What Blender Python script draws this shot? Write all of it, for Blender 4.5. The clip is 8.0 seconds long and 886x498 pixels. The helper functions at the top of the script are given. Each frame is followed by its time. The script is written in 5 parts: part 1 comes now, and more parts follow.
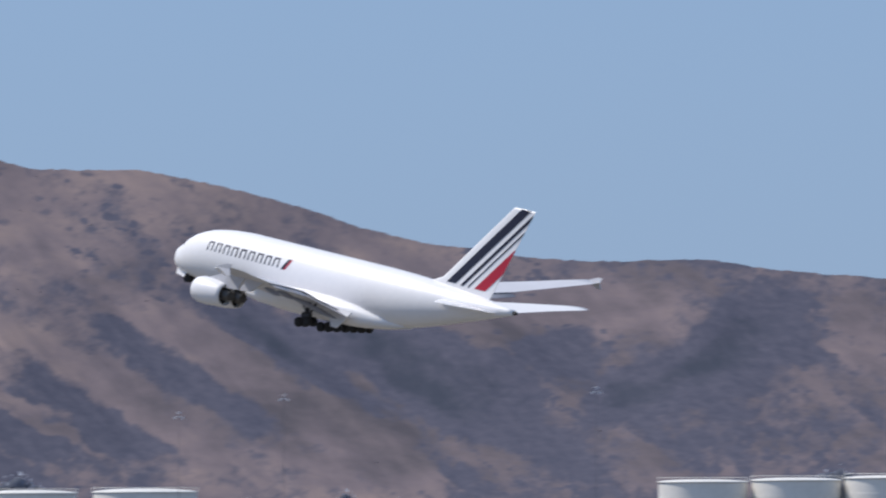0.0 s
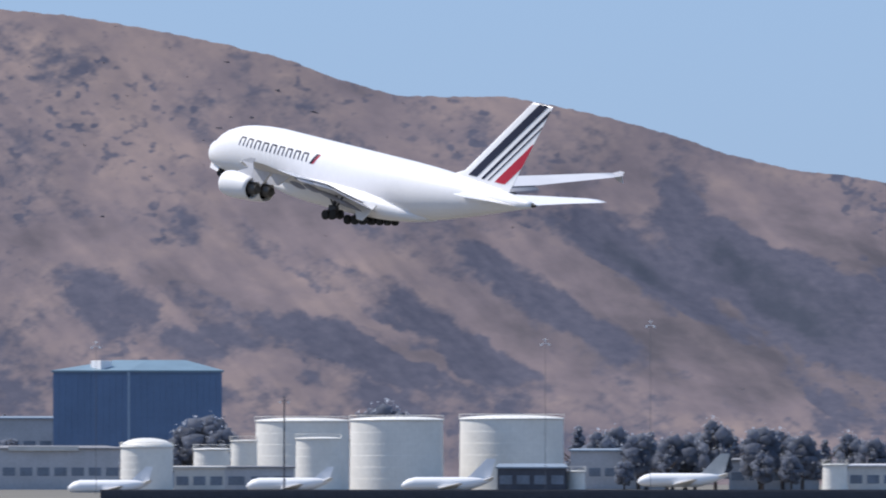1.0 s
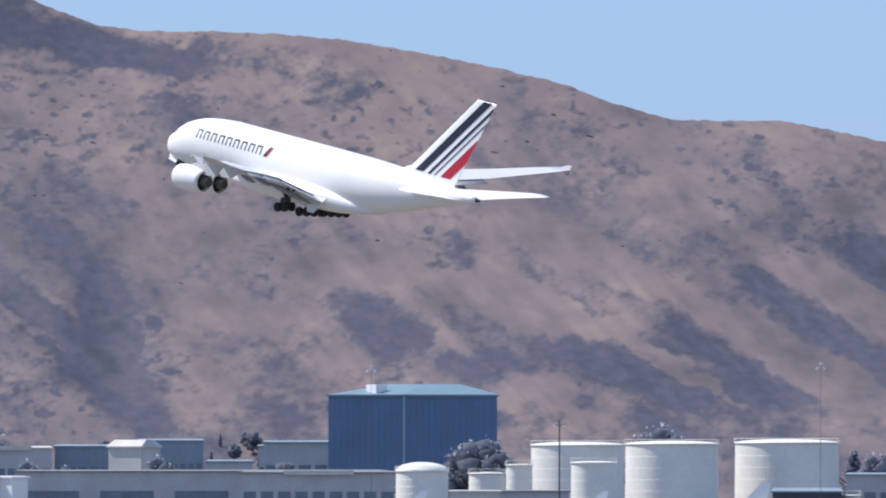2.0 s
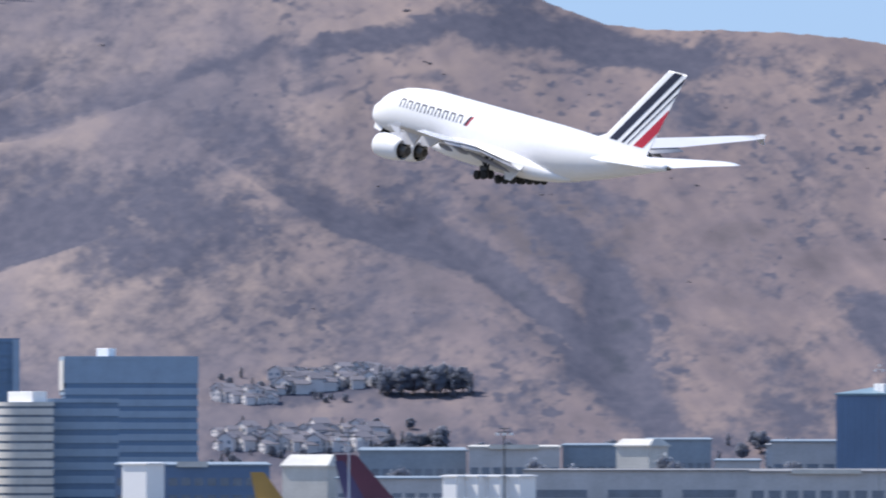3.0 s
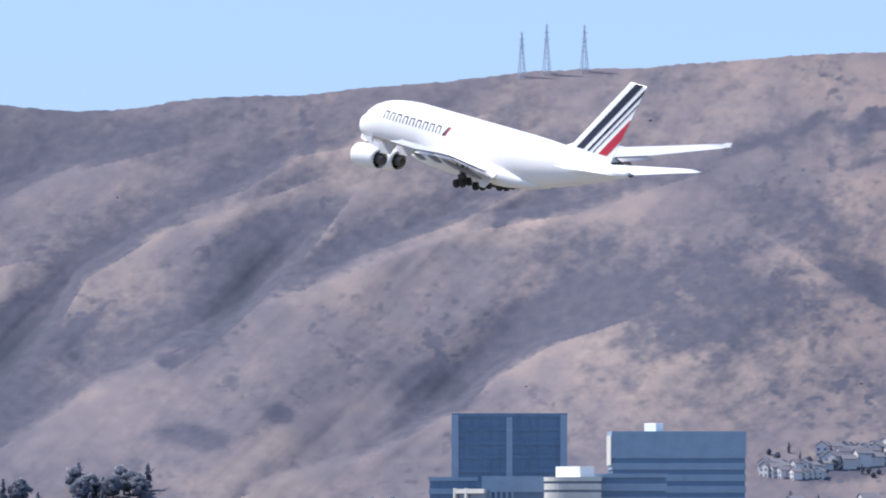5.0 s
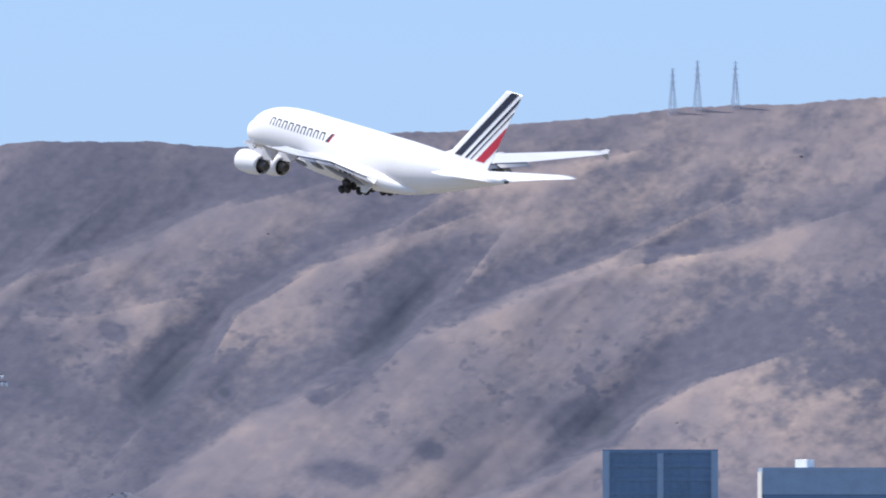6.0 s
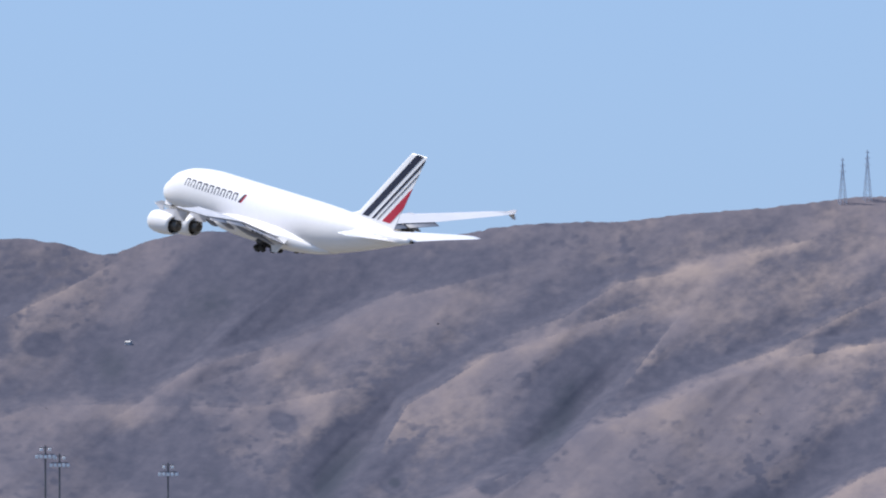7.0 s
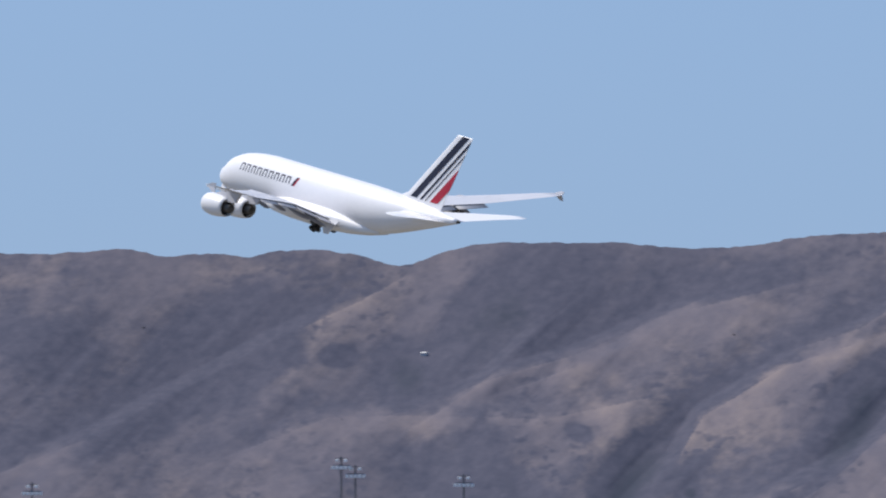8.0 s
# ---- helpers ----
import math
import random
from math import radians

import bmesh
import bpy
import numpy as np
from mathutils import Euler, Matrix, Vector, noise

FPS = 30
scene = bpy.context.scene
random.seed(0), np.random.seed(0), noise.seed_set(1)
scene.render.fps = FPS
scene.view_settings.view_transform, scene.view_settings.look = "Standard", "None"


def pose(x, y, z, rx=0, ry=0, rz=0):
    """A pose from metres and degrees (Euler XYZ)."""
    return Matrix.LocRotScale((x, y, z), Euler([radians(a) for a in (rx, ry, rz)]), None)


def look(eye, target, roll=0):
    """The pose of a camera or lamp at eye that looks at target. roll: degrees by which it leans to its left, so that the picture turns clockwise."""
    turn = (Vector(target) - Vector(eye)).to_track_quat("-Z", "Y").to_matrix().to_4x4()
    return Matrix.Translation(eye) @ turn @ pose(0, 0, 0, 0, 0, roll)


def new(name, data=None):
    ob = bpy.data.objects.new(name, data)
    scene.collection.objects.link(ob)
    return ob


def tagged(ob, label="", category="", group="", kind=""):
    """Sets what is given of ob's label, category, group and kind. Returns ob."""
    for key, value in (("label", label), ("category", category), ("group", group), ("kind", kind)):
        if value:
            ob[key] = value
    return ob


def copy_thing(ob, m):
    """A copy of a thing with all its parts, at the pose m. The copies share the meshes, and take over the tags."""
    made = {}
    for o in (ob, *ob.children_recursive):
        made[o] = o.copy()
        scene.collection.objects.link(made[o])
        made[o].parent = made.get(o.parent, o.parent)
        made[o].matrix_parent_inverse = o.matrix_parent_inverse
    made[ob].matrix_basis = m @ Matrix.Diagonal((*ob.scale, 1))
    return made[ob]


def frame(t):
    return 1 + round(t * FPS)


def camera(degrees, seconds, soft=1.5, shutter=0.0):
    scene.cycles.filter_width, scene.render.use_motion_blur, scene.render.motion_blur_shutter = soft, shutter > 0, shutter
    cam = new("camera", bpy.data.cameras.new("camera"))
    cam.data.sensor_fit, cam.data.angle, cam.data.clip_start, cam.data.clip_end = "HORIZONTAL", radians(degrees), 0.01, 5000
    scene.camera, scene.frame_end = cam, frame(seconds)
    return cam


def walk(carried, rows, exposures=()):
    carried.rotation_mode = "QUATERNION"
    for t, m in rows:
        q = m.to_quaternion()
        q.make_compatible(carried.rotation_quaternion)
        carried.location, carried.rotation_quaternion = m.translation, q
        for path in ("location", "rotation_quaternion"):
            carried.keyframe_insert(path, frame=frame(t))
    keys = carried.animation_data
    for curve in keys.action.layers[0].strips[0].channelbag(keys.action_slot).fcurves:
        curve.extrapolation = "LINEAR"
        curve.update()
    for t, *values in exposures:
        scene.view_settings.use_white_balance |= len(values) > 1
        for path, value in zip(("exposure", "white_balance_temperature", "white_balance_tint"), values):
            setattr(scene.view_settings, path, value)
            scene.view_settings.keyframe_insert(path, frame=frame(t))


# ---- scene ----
# ---- camera: one long lens on a fixed stand, panned after the aircraft ----
cam = camera(3.4026, 8.0, soft=2.0, shutter=0.2)
EYE_Z = 6.0
walk(cam, [(t, pose(0, 0, EYE_Z, rx, 0, rz)) for t, rx, rz in (
    (0.0, 91.0939, -5.4973), (0.5, 90.9330, -4.4246), (1.0, 90.8118, -4.0895), (1.2, 90.8286, -3.7556),
    (2.3, 90.9594, -2.7379), (2.5, 90.9941, -2.3997), (3.0, 90.9003, -1.0819), (3.5, 90.9204, -0.3819),
    (4.0, 90.9279, 0.4678), (4.2, 91.0033, 0.6288), (5.3, 91.2045, 1.1948), (5.5, 91.2218, 1.3269),
    (6.0, 91.3277, 1.6009), (6.5, 91.4345, 2.1231), (7.0, 91.6737, 2.2542), (7.5, 91.7354, 2.6721), (8.0, 91.7156, 3.3903))],
    exposures=[(0.0, -0.36), (0.5, -0.29), (1.0, -0.08), (1.2, -0.03), (2.3, 0.12), (3.0, 0.20), (3.5, 0.33), (4.2, 0.41), (5.5, 0.33), (6.5, 0.16), (7.0, 0.02), (7.5, -0.18), (8.0, -0.26)])

# Bearings are given in sight units, SIGHT to the radian, as on a surveyor's panorama: u to the right, v downwards.
SIGHT = 26396.0


def site(u, v, d):
    """The place on the sight line (u, v) at the horizontal distance d."""
    az = (u + 1100.0) / SIGHT
    return Vector((d * math.sin(az), d * math.cos(az), EYE_Z + d * math.tan((815.0 - v) / SIGHT)))


def span(units, d):
    """Metres that so many sight units cover at the distance d."""
    return units * d / SIGHT


# ---- daylight ----
SUN_AZ, SUN_EL = radians(-70.0), radians(54.0)   # from +y towards +x
world = bpy.data.worlds.new("sky")
scene.world = world
world.use_nodes = True
wn, wl = world.node_tree.nodes, world.node_tree.links
sky = wn.new("ShaderNodeTexSky")
sky.sky_type, sky.sun_disc = "NISHITA", False
sky.sun_elevation, sky.sun_rotation = SUN_EL, SUN_AZ
sky.altitude, sky.air_density, sky.dust_density, sky.ozone_density = 400.0, 1.0, 0.3, 3.0
mix = wn.new("ShaderNodeMix")
mix.data_type, mix.blend_type = "RGBA", "MULTIPLY"
mix.inputs[0].default_value = 1.0
mix.inputs[7].default_value = (0.70, 0.82, 1.27, 1.0)
haze = wn.new("ShaderNodeMix")   # thin even haze over the clear sky
haze.data_type = "RGBA"
haze.inputs[0].default_value = 0.6
haze.inputs[7].default_value = (3.34, 5.33, 8.45, 1.0)
wl.new(sky.outputs[0], mix.inputs[6])
wl.new(mix.outputs[2], haze.inputs[6])
wl.new(haze.outputs[2], wn["Background"].inputs[0])
wn["Background"].inputs[1].default_value = 0.10
sun = new("sun", bpy.data.lights.new("sun", "SUN"))
sun.data.energy, sun.data.angle, sun.data.color = 5.0, radians(0.53), (1.0, 0.95, 0.90)
sun.matrix_world = look((math.sin(SUN_AZ) * math.cos(SUN_EL) * 100, math.cos(SUN_AZ) * math.cos(SUN_EL) * 100, math.sin(SUN_EL) * 100), (0, 0, 0))


# ---- materials ----
def material(name, rgb, rough=0.6, metal=0.0, vary=0.12, scale=1.0, fine=8.0, bump=0.0, spread=0.0, coat=0.0):
    """Paint, metal, plaster or the like: a base colour with stains at one scale and grain at a finer one."""
    m = bpy.data.materials.new(name)
    m.use_nodes = True
    n, l = m.node_tree.nodes, m.node_tree.links
    b = n["Principled BSDF"]
    b.inputs["Roughness"].default_value, b.inputs["Metallic"].default_value = rough, metal
    b.inputs["Coat Weight"].default_value = coat
    tc = n.new("ShaderNodeTexCoord")
    t1, t2 = n.new("ShaderNodeTexNoise"), n.new("ShaderNodeTexNoise")
    t1.inputs["Scale"].default_value, t2.inputs["Scale"].default_value = scale, scale * fine
    t1.inputs["Detail"].default_value = 5
    add = n.new("ShaderNodeMath")
    add.operation = "MULTIPLY_ADD"
    add.inputs[1].default_value = 0.5
    l.new(tc.outputs["Object"], t1.inputs["Vector"])
    l.new(tc.outputs["Object"], t2.inputs["Vector"])
    l.new(t2.outputs[0], add.inputs[0])
    l.new(t1.outputs[0], add.inputs[2])
    last = add.outputs[0]
    if spread:
        info = n.new("ShaderNodeObjectInfo")
        geo = n.new("ShaderNodeNewGeometry")
        sm = n.new("ShaderNodeMath")
        sm.inputs[1].default_value = 0
        l.new(info.outputs["Random"], sm.inputs[0])
        l.new(geo.outputs["Random Per Island"], sm.inputs[1])
        fr = n.new("ShaderNodeMath")
        fr.operation = "FRACT"
        l.new(sm.outputs[0], fr.inputs[0])
        ma = n.new("ShaderNodeMath")
        ma.operation = "MULTIPLY_ADD"
        ma.inputs[1].default_value = spread
        l.new(fr.outputs[0], ma.inputs[0])
        l.new(last, ma.inputs[2])
        last = ma.outputs[0]
    ramp = n.new("ShaderNodeValToRGB")
    lo, hi = 1 - vary, 1 + vary
    ramp.color_ramp.elements[0].position, ramp.color_ramp.elements[1].position = 0.45, 1.05 if not spread else 1.0 + spread
    ramp.color_ramp.elements[0].color = (rgb[0] * lo, rgb[1] * lo, rgb[2] * lo, 1)
    ramp.color_ramp.elements[1].color = (min(rgb[0] * hi, 0.9), min(rgb[1] * hi, 0.9), min(rgb[2] * hi, 0.9), 1)
    l.new(last, ramp.inputs[0])
    l.new(ramp.outputs[0], b.inputs["Base Color"])
    if bump:
        bn = n.new("ShaderNodeBump")
        bn.inputs["Strength"].default_value, bn.inputs["Distance"].default_value = 0.6, bump
        l.new(last, bn.inputs["Height"])
        l.new(bn.outputs[0], b.inputs["Normal"])
    return m


def let_through(m, rgb, share):
    """Leaves pass some of the light that falls on them."""
    n, l = m.node_tree.nodes, m.node_tree.links
    t, x = n.new("ShaderNodeBsdfTranslucent"), n.new("ShaderNodeMixShader")
    t.inputs[0].default_value = (*rgb, 1)
    x.inputs[0].default_value = share
    l.new(n["Principled BSDF"].outputs[0], x.inputs[1])
    l.new(t.outputs[0], x.inputs[2])
    l.new(x.outputs[0], n["Material Output"].inputs[0])


WHITE = material("aircraft_white_paint", (0.86, 0.84, 0.83), 0.42, vary=0.03, scale=0.15, coat=0.1)
WINGGREY = material("wing_grey_paint", (0.60, 0.59, 0.61), 0.45, vary=0.05, scale=0.3)
# Wing grey darkened for flaps and fairings, as the shade under the wing.
FLAPSHADE = material("shaded_flap_grey", (0.27, 0.27, 0.30), 0.5, vary=0.06, scale=0.3)
NAVY = material("navy_paint", (0.006, 0.008, 0.028), 0.5, vary=0.1, scale=0.4)
RED = material("red_paint", (0.44, 0.012, 0.035), 0.45, vary=0.08, scale=0.4)
RUBBER = material("tyre_rubber", (0.02, 0.02, 0.021), 0.85, vary=0.2, scale=3.0)
STEEL = material("gear_steel", (0.05, 0.05, 0.055), 0.5, 0.3, vary=0.15, scale=2.0)
SOOT = material("sooty_nozzle_metal", (0.03, 0.028, 0.027), 0.55, 0.5, vary=0.3, scale=1.5)
NOZZLE = material("heat_stained_metal", (0.10, 0.095, 0.09), 0.45, 0.5, vary=0.2, scale=1.5)
TANKWHITE = material("tank_white_paint", (0.79, 0.755, 0.69), 0.5, vary=0.10, scale=0.12, fine=9, bump=0.02)
CONCRETE = material("pale_concrete", (0.55, 0.53, 0.50), 0.8, vary=0.14, scale=0.25, bump=0.03)
PLASTER = material("house_plaster", (0.58, 0.54, 0.53), 0.85, vary=0.15, scale=0.4, spread=0.5)
ROOFING = material("grey_shingle_roof", (0.145, 0.135, 0.155), 0.85, vary=0.25, scale=0.8, spread=0.6)
CLADBLUE = material("blue_metal_cladding", (0.105, 0.170, 0.285), 0.5, vary=0.10, scale=0.2, bump=0.01)
ROOFBLUE = material("blue_metal_roof", (0.17, 0.25, 0.31), 0.5, vary=0.10, scale=0.25)
# Blue glazing is lifted in colour to stand in for haze.
GLASS = material("hazed_blue_glazing", (0.105, 0.172, 0.268), 0.25, vary=0.2, scale=0.15, spread=0.3)
BAND = material("grey_spandrel_panel", (0.27, 0.35, 0.45), 0.5, vary=0.10, scale=0.3)
# Dark glazing, its base colour raised as distance haze would raise it.
DARKGLASS = material("hazed_dark_glazing", (0.15, 0.18, 0.23), 0.12, vary=0.3, scale=0.3)
GALV = material("galvanised_steel", (0.12, 0.12, 0.13), 0.6, 0.2, vary=0.15, scale=1.0)
FENCEDARK = material("dark_weathered_steel", (0.062, 0.066, 0.085), 0.7, vary=0.25, scale=0.6)
SHEDGREY = material("grey_shed_cladding", (0.44, 0.44, 0.46), 0.7, vary=0.15, scale=0.2)
SHEDBLUE = material("blue_grey_roof_sheet", (0.23, 0.28, 0.34), 0.6, vary=0.15, scale=0.15)
ROOFGREY = material("grey_roof_felt", (0.22, 0.22, 0.235), 0.85, vary=0.15, scale=0.2)
BARK = material("bark", (0.08, 0.06, 0.05), 0.9, vary=0.3, scale=2.0)
# Foliage paled and blued, and made more see-through, in place of haze.
LEAF = material("hazed_foliage", (0.150, 0.162, 0.200), 0.75, vary=0.3, scale=0.3, spread=0.6)
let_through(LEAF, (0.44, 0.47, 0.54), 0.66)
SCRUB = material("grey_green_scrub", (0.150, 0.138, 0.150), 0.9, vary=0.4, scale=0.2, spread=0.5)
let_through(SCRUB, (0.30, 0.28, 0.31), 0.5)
MASTDARK = material("dark_mast_paint", (0.018, 0.018, 0.022), 0.7, vary=0.2, scale=1.0)
YELLOW = material("yellow_paint", (0.40, 0.23, 0.055), 0.4, vary=0.08, scale=0.4)
PURPLE = material("plum_paint", (0.10, 0.022, 0.045), 0.4, vary=0.1, scale=0.4)
VIOLET = material("dark_violet_paint", (0.05, 0.04, 0.11), 0.4, vary=0.1, scale=0.4)
# Steel paled and blued so that the far pylons look veiled by haze.
PALESTEEL = material("pale_blue_steel", (0.42, 0.47, 0.55), 0.7, vary=0.1, scale=1.0)
LAMPGLASS = material("lamp_glass", (0.75, 0.76, 0.78), 0.2, vary=0.05)


def hill_material():
    """Haze-tinted dry grass, darkened by scrub and painted slope shade where their attribute says."""
    m = bpy.data.materials.new("dry_grass_hillside")
    m.use_nodes = True
    n, l = m.node_tree.nodes, m.node_tree.links
    b = n["Principled BSDF"]
    b.inputs["Roughness"].default_value = 0.95
    b.inputs["Specular IOR Level"].default_value = 0.1
    tc = n.new("ShaderNodeTexCoord")
    lie = n.new("ShaderNodeMapping")   # growth is drawn out down the slope
    lie.inputs["Scale"].default_value = (1.0, 0.3, 1.0)
    l.new(tc.outputs["Object"], lie.inputs["Vector"])
    noises = []
    for scale, detail in ((0.010, 4), (0.07, 4), (0.30, 2)):
        t = n.new("ShaderNodeTexNoise")
        t.inputs["Scale"].default_value, t.inputs["Detail"].default_value = scale, detail
        t.inputs["Roughness"].default_value = 0.54
        l.new(lie.outputs[0], t.inputs["Vector"])
        noises.append(t.outputs[0])
    # The mauve in the grass and scrub tints stands in for distance haze.
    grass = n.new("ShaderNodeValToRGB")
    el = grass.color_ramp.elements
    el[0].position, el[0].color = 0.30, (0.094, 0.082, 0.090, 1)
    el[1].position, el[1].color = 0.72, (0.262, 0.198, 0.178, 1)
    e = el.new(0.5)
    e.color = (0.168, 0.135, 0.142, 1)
    # Bluer haze tint; warm bright end and blue dark end imitate sun and shade.
    hazy_turf = n.new("ShaderNodeValToRGB")
    el = hazy_turf.color_ramp.elements
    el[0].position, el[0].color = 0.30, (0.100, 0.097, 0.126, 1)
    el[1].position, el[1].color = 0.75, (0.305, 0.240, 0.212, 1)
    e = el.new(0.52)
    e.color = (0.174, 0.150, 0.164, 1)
    mixn = n.new("ShaderNodeMath")
    mixn.operation = "MULTIPLY_ADD"
    mixn.inputs[1].default_value = 0.5
    sub = n.new("ShaderNodeMath")
    sub.operation = "SUBTRACT"
    sub.inputs[1].default_value = 0.262
    grain = n.new("ShaderNodeMath")
    grain.operation = "MULTIPLY_ADD"
    grain.inputs[1].default_value = 0.16
    l.new(noises[2], grain.inputs[0])
    l.new(noises[1], grain.inputs[2])
    l.new(grain.outputs[0], mixn.inputs[0])
    l.new(noises[0], mixn.inputs[2])
    l.new(mixn.outputs[0], sub.inputs[0])
    l.new(sub.outputs[0], grass.inputs[0])
    l.new(sub.outputs[0], hazy_turf.inputs[0])
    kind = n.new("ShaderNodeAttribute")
    kind.attribute_name = "hazy_turf"
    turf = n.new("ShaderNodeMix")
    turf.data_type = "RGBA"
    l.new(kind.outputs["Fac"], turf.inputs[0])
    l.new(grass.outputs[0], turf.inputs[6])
    l.new(hazy_turf.outputs[0], turf.inputs[7])
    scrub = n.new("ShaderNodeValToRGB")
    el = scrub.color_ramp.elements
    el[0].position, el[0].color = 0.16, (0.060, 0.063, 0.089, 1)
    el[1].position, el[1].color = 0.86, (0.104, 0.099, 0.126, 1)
    l.new(noises[2], scrub.inputs[0])
    at = n.new("ShaderNodeAttribute")
    at.attribute_name = "cover"
    edge = n.new("ShaderNodeMath")
    edge.operation = "MULTIPLY_ADD"
    fray = n.new("ShaderNodeMath")   # the haze-tinted slopes change more gently
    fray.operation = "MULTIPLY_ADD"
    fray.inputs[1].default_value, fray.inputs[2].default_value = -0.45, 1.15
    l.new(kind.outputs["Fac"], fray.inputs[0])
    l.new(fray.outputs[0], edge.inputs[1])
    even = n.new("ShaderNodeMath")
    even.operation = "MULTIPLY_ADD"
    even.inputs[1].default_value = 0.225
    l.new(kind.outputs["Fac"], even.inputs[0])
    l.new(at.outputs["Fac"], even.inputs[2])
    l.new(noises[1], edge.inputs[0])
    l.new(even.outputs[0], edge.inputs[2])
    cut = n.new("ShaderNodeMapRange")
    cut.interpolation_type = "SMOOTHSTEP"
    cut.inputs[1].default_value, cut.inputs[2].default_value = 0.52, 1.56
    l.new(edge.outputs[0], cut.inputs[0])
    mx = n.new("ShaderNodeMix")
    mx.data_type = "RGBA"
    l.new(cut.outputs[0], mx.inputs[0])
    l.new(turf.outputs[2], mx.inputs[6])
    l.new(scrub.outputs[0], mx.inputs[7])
    thick = n.new("ShaderNodeMapRange")   # dense dark thicket, which also deepens the painted slope shade
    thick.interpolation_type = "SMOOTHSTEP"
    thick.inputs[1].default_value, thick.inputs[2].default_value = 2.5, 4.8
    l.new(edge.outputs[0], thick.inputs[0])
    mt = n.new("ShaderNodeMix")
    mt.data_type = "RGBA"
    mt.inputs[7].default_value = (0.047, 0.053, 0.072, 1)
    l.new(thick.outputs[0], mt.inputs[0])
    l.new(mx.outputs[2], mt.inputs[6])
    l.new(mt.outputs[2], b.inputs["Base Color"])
    bn = n.new("ShaderNodeBump")
    bn.inputs["Strength"].default_value, bn.inputs["Distance"].default_value = 0.3, 1.2
    l.new(noises[1], bn.inputs["Height"])
    l.new(bn.outputs[0], b.inputs["Normal"])
    return m


def ground_material():
    m = material("airfield_ground", (0.16, 0.145, 0.12), 0.95, vary=0.35, scale=0.02, fine=12)
    return m


# ---- mesh helpers ----
def part(name, bm, mat, parent=None, label="", smooth=False):
    me = bpy.data.meshes.new(name)
    bmesh.ops.recalc_face_normals(bm, faces=bm.faces[:])
    bm.to_mesh(me)
    bm.free()
    me.materials.append(mat)
    if smooth:
        me.shade_smooth()
    ob = new(name, me)
    ob.parent = parent
    if label:
        tagged(ob, label)
    return ob


def thing(name, label, category, m=Matrix(), group="", kind=""):
    ob = new(name)
    ob.matrix_world = m
    return tagged(ob, label, category, group, kind)


def box(bm, x0, x1, y0, y1, z0, z1, bevel=0.0):
    vs = [bm.verts.new((x, y, z)) for z in (z0, z1) for x, y in ((x0, y0), (x1, y0), (x1, y1), (x0, y1))]
    fs = [bm.faces.new([vs[i] for i in f]) for f in ((3, 2, 1, 0), (4, 5, 6, 7), (0, 1, 5, 4), (1, 2, 6, 5), (2, 3, 7, 6), (3, 0, 4, 7))]
    if bevel:
        es = list({e for f in fs for e in f.edges})
        bmesh.ops.bevel(bm, geom=es, offset=bevel, segments=1, affect="EDGES")


def boxed(*a, **k):
    bm = bmesh.new()
    box(bm, *a, **k)
    return bm


def loft(bm, rings, caps=True):
    """Skin a list of closed rings with equal numbers of points."""
    vr = [[bm.verts.new(p) for p in r] for r in rings]
    k = len(vr[0])
    for a, b in zip(vr, vr[1:]):
        for i in range(k):
            bm.faces.new((a[i], a[(i + 1) % k], b[(i + 1) % k], b[i]))
    if caps:
        bm.faces.new(vr[0][::-1])
        bm.faces.new(vr[-1])


def turned(bm, profile, k=32, axis="z", at=(0, 0, 0), caps=True):
    """A body of revolution from (along, radius) pairs."""
    rings = []
    for a, r in profile:
        ring = []
        for i in range(k):
            c, s = r * math.cos(2 * math.pi * i / k), r * math.sin(2 * math.pi * i / k)
            p = (c, s, a) if axis == "z" else (a, c, s) if axis == "x" else (c, a, s)
            ring.append((p[0] + at[0], p[1] + at[1], p[2] + at[2]))
        rings.append(ring)
    loft(bm, rings, caps)


def rod(bm, a, b, r, k=8, r2=None):
    a, b = Vector(a), Vector(b)
    q = (b - a).to_track_quat("Z", "Y")
    loft(bm, [[p + q @ Vector((rr * math.cos(2 * math.pi * i / k), rr * math.sin(2 * math.pi * i / k), 0)) for i in range(k)] for p, rr in ((a, r), (b, r if r2 is None else r2))])


def interp(x, table):
    return float(np.interp(x, [t[0] for t in table], [t[1] for t in table]))


# ---- the ground and the mountain ----
def build_ground():
    bm = bmesh.new()
    n = 24
    vs = [[bm.verts.new((-7000 + 14000 * i / n, -4000 + 14000 * j / n, 0)) for i in range(n + 1)] for j in range(n + 1)]
    for j in range(n):
        for i in range(n):
            bm.faces.new((vs[j][i], vs[j][i + 1], vs[j + 1][i + 1], vs[j + 1][i]))
    g = part("ground", bm, ground_material())
    tagged(g, "flat airfield ground of dry grass and asphalt", "ground", kind="structure")


# heights of the skyline: the far shoulder point by point, then every hundred sight units from u = -1800 on
SHOULDER = ((-3600, 34), (-3446, 31), (-3346, 34), (-3246, 25), (-3216, 25), (-3156, 39), (-3096, 33), (-3046, 31), (-3011, 42), (-2966, 29), (-2896, 24), (-2846, 29), (-2796, 39), (-2746, 56),
            (-2706, 49), (-2646, 24), (-2566, 12), (-2486, 14), (-2366, 12), (-2296, 19), (-2216, 24), (-2126, 21), (-2046, 6), (-1996, 2), (-1890, -4))
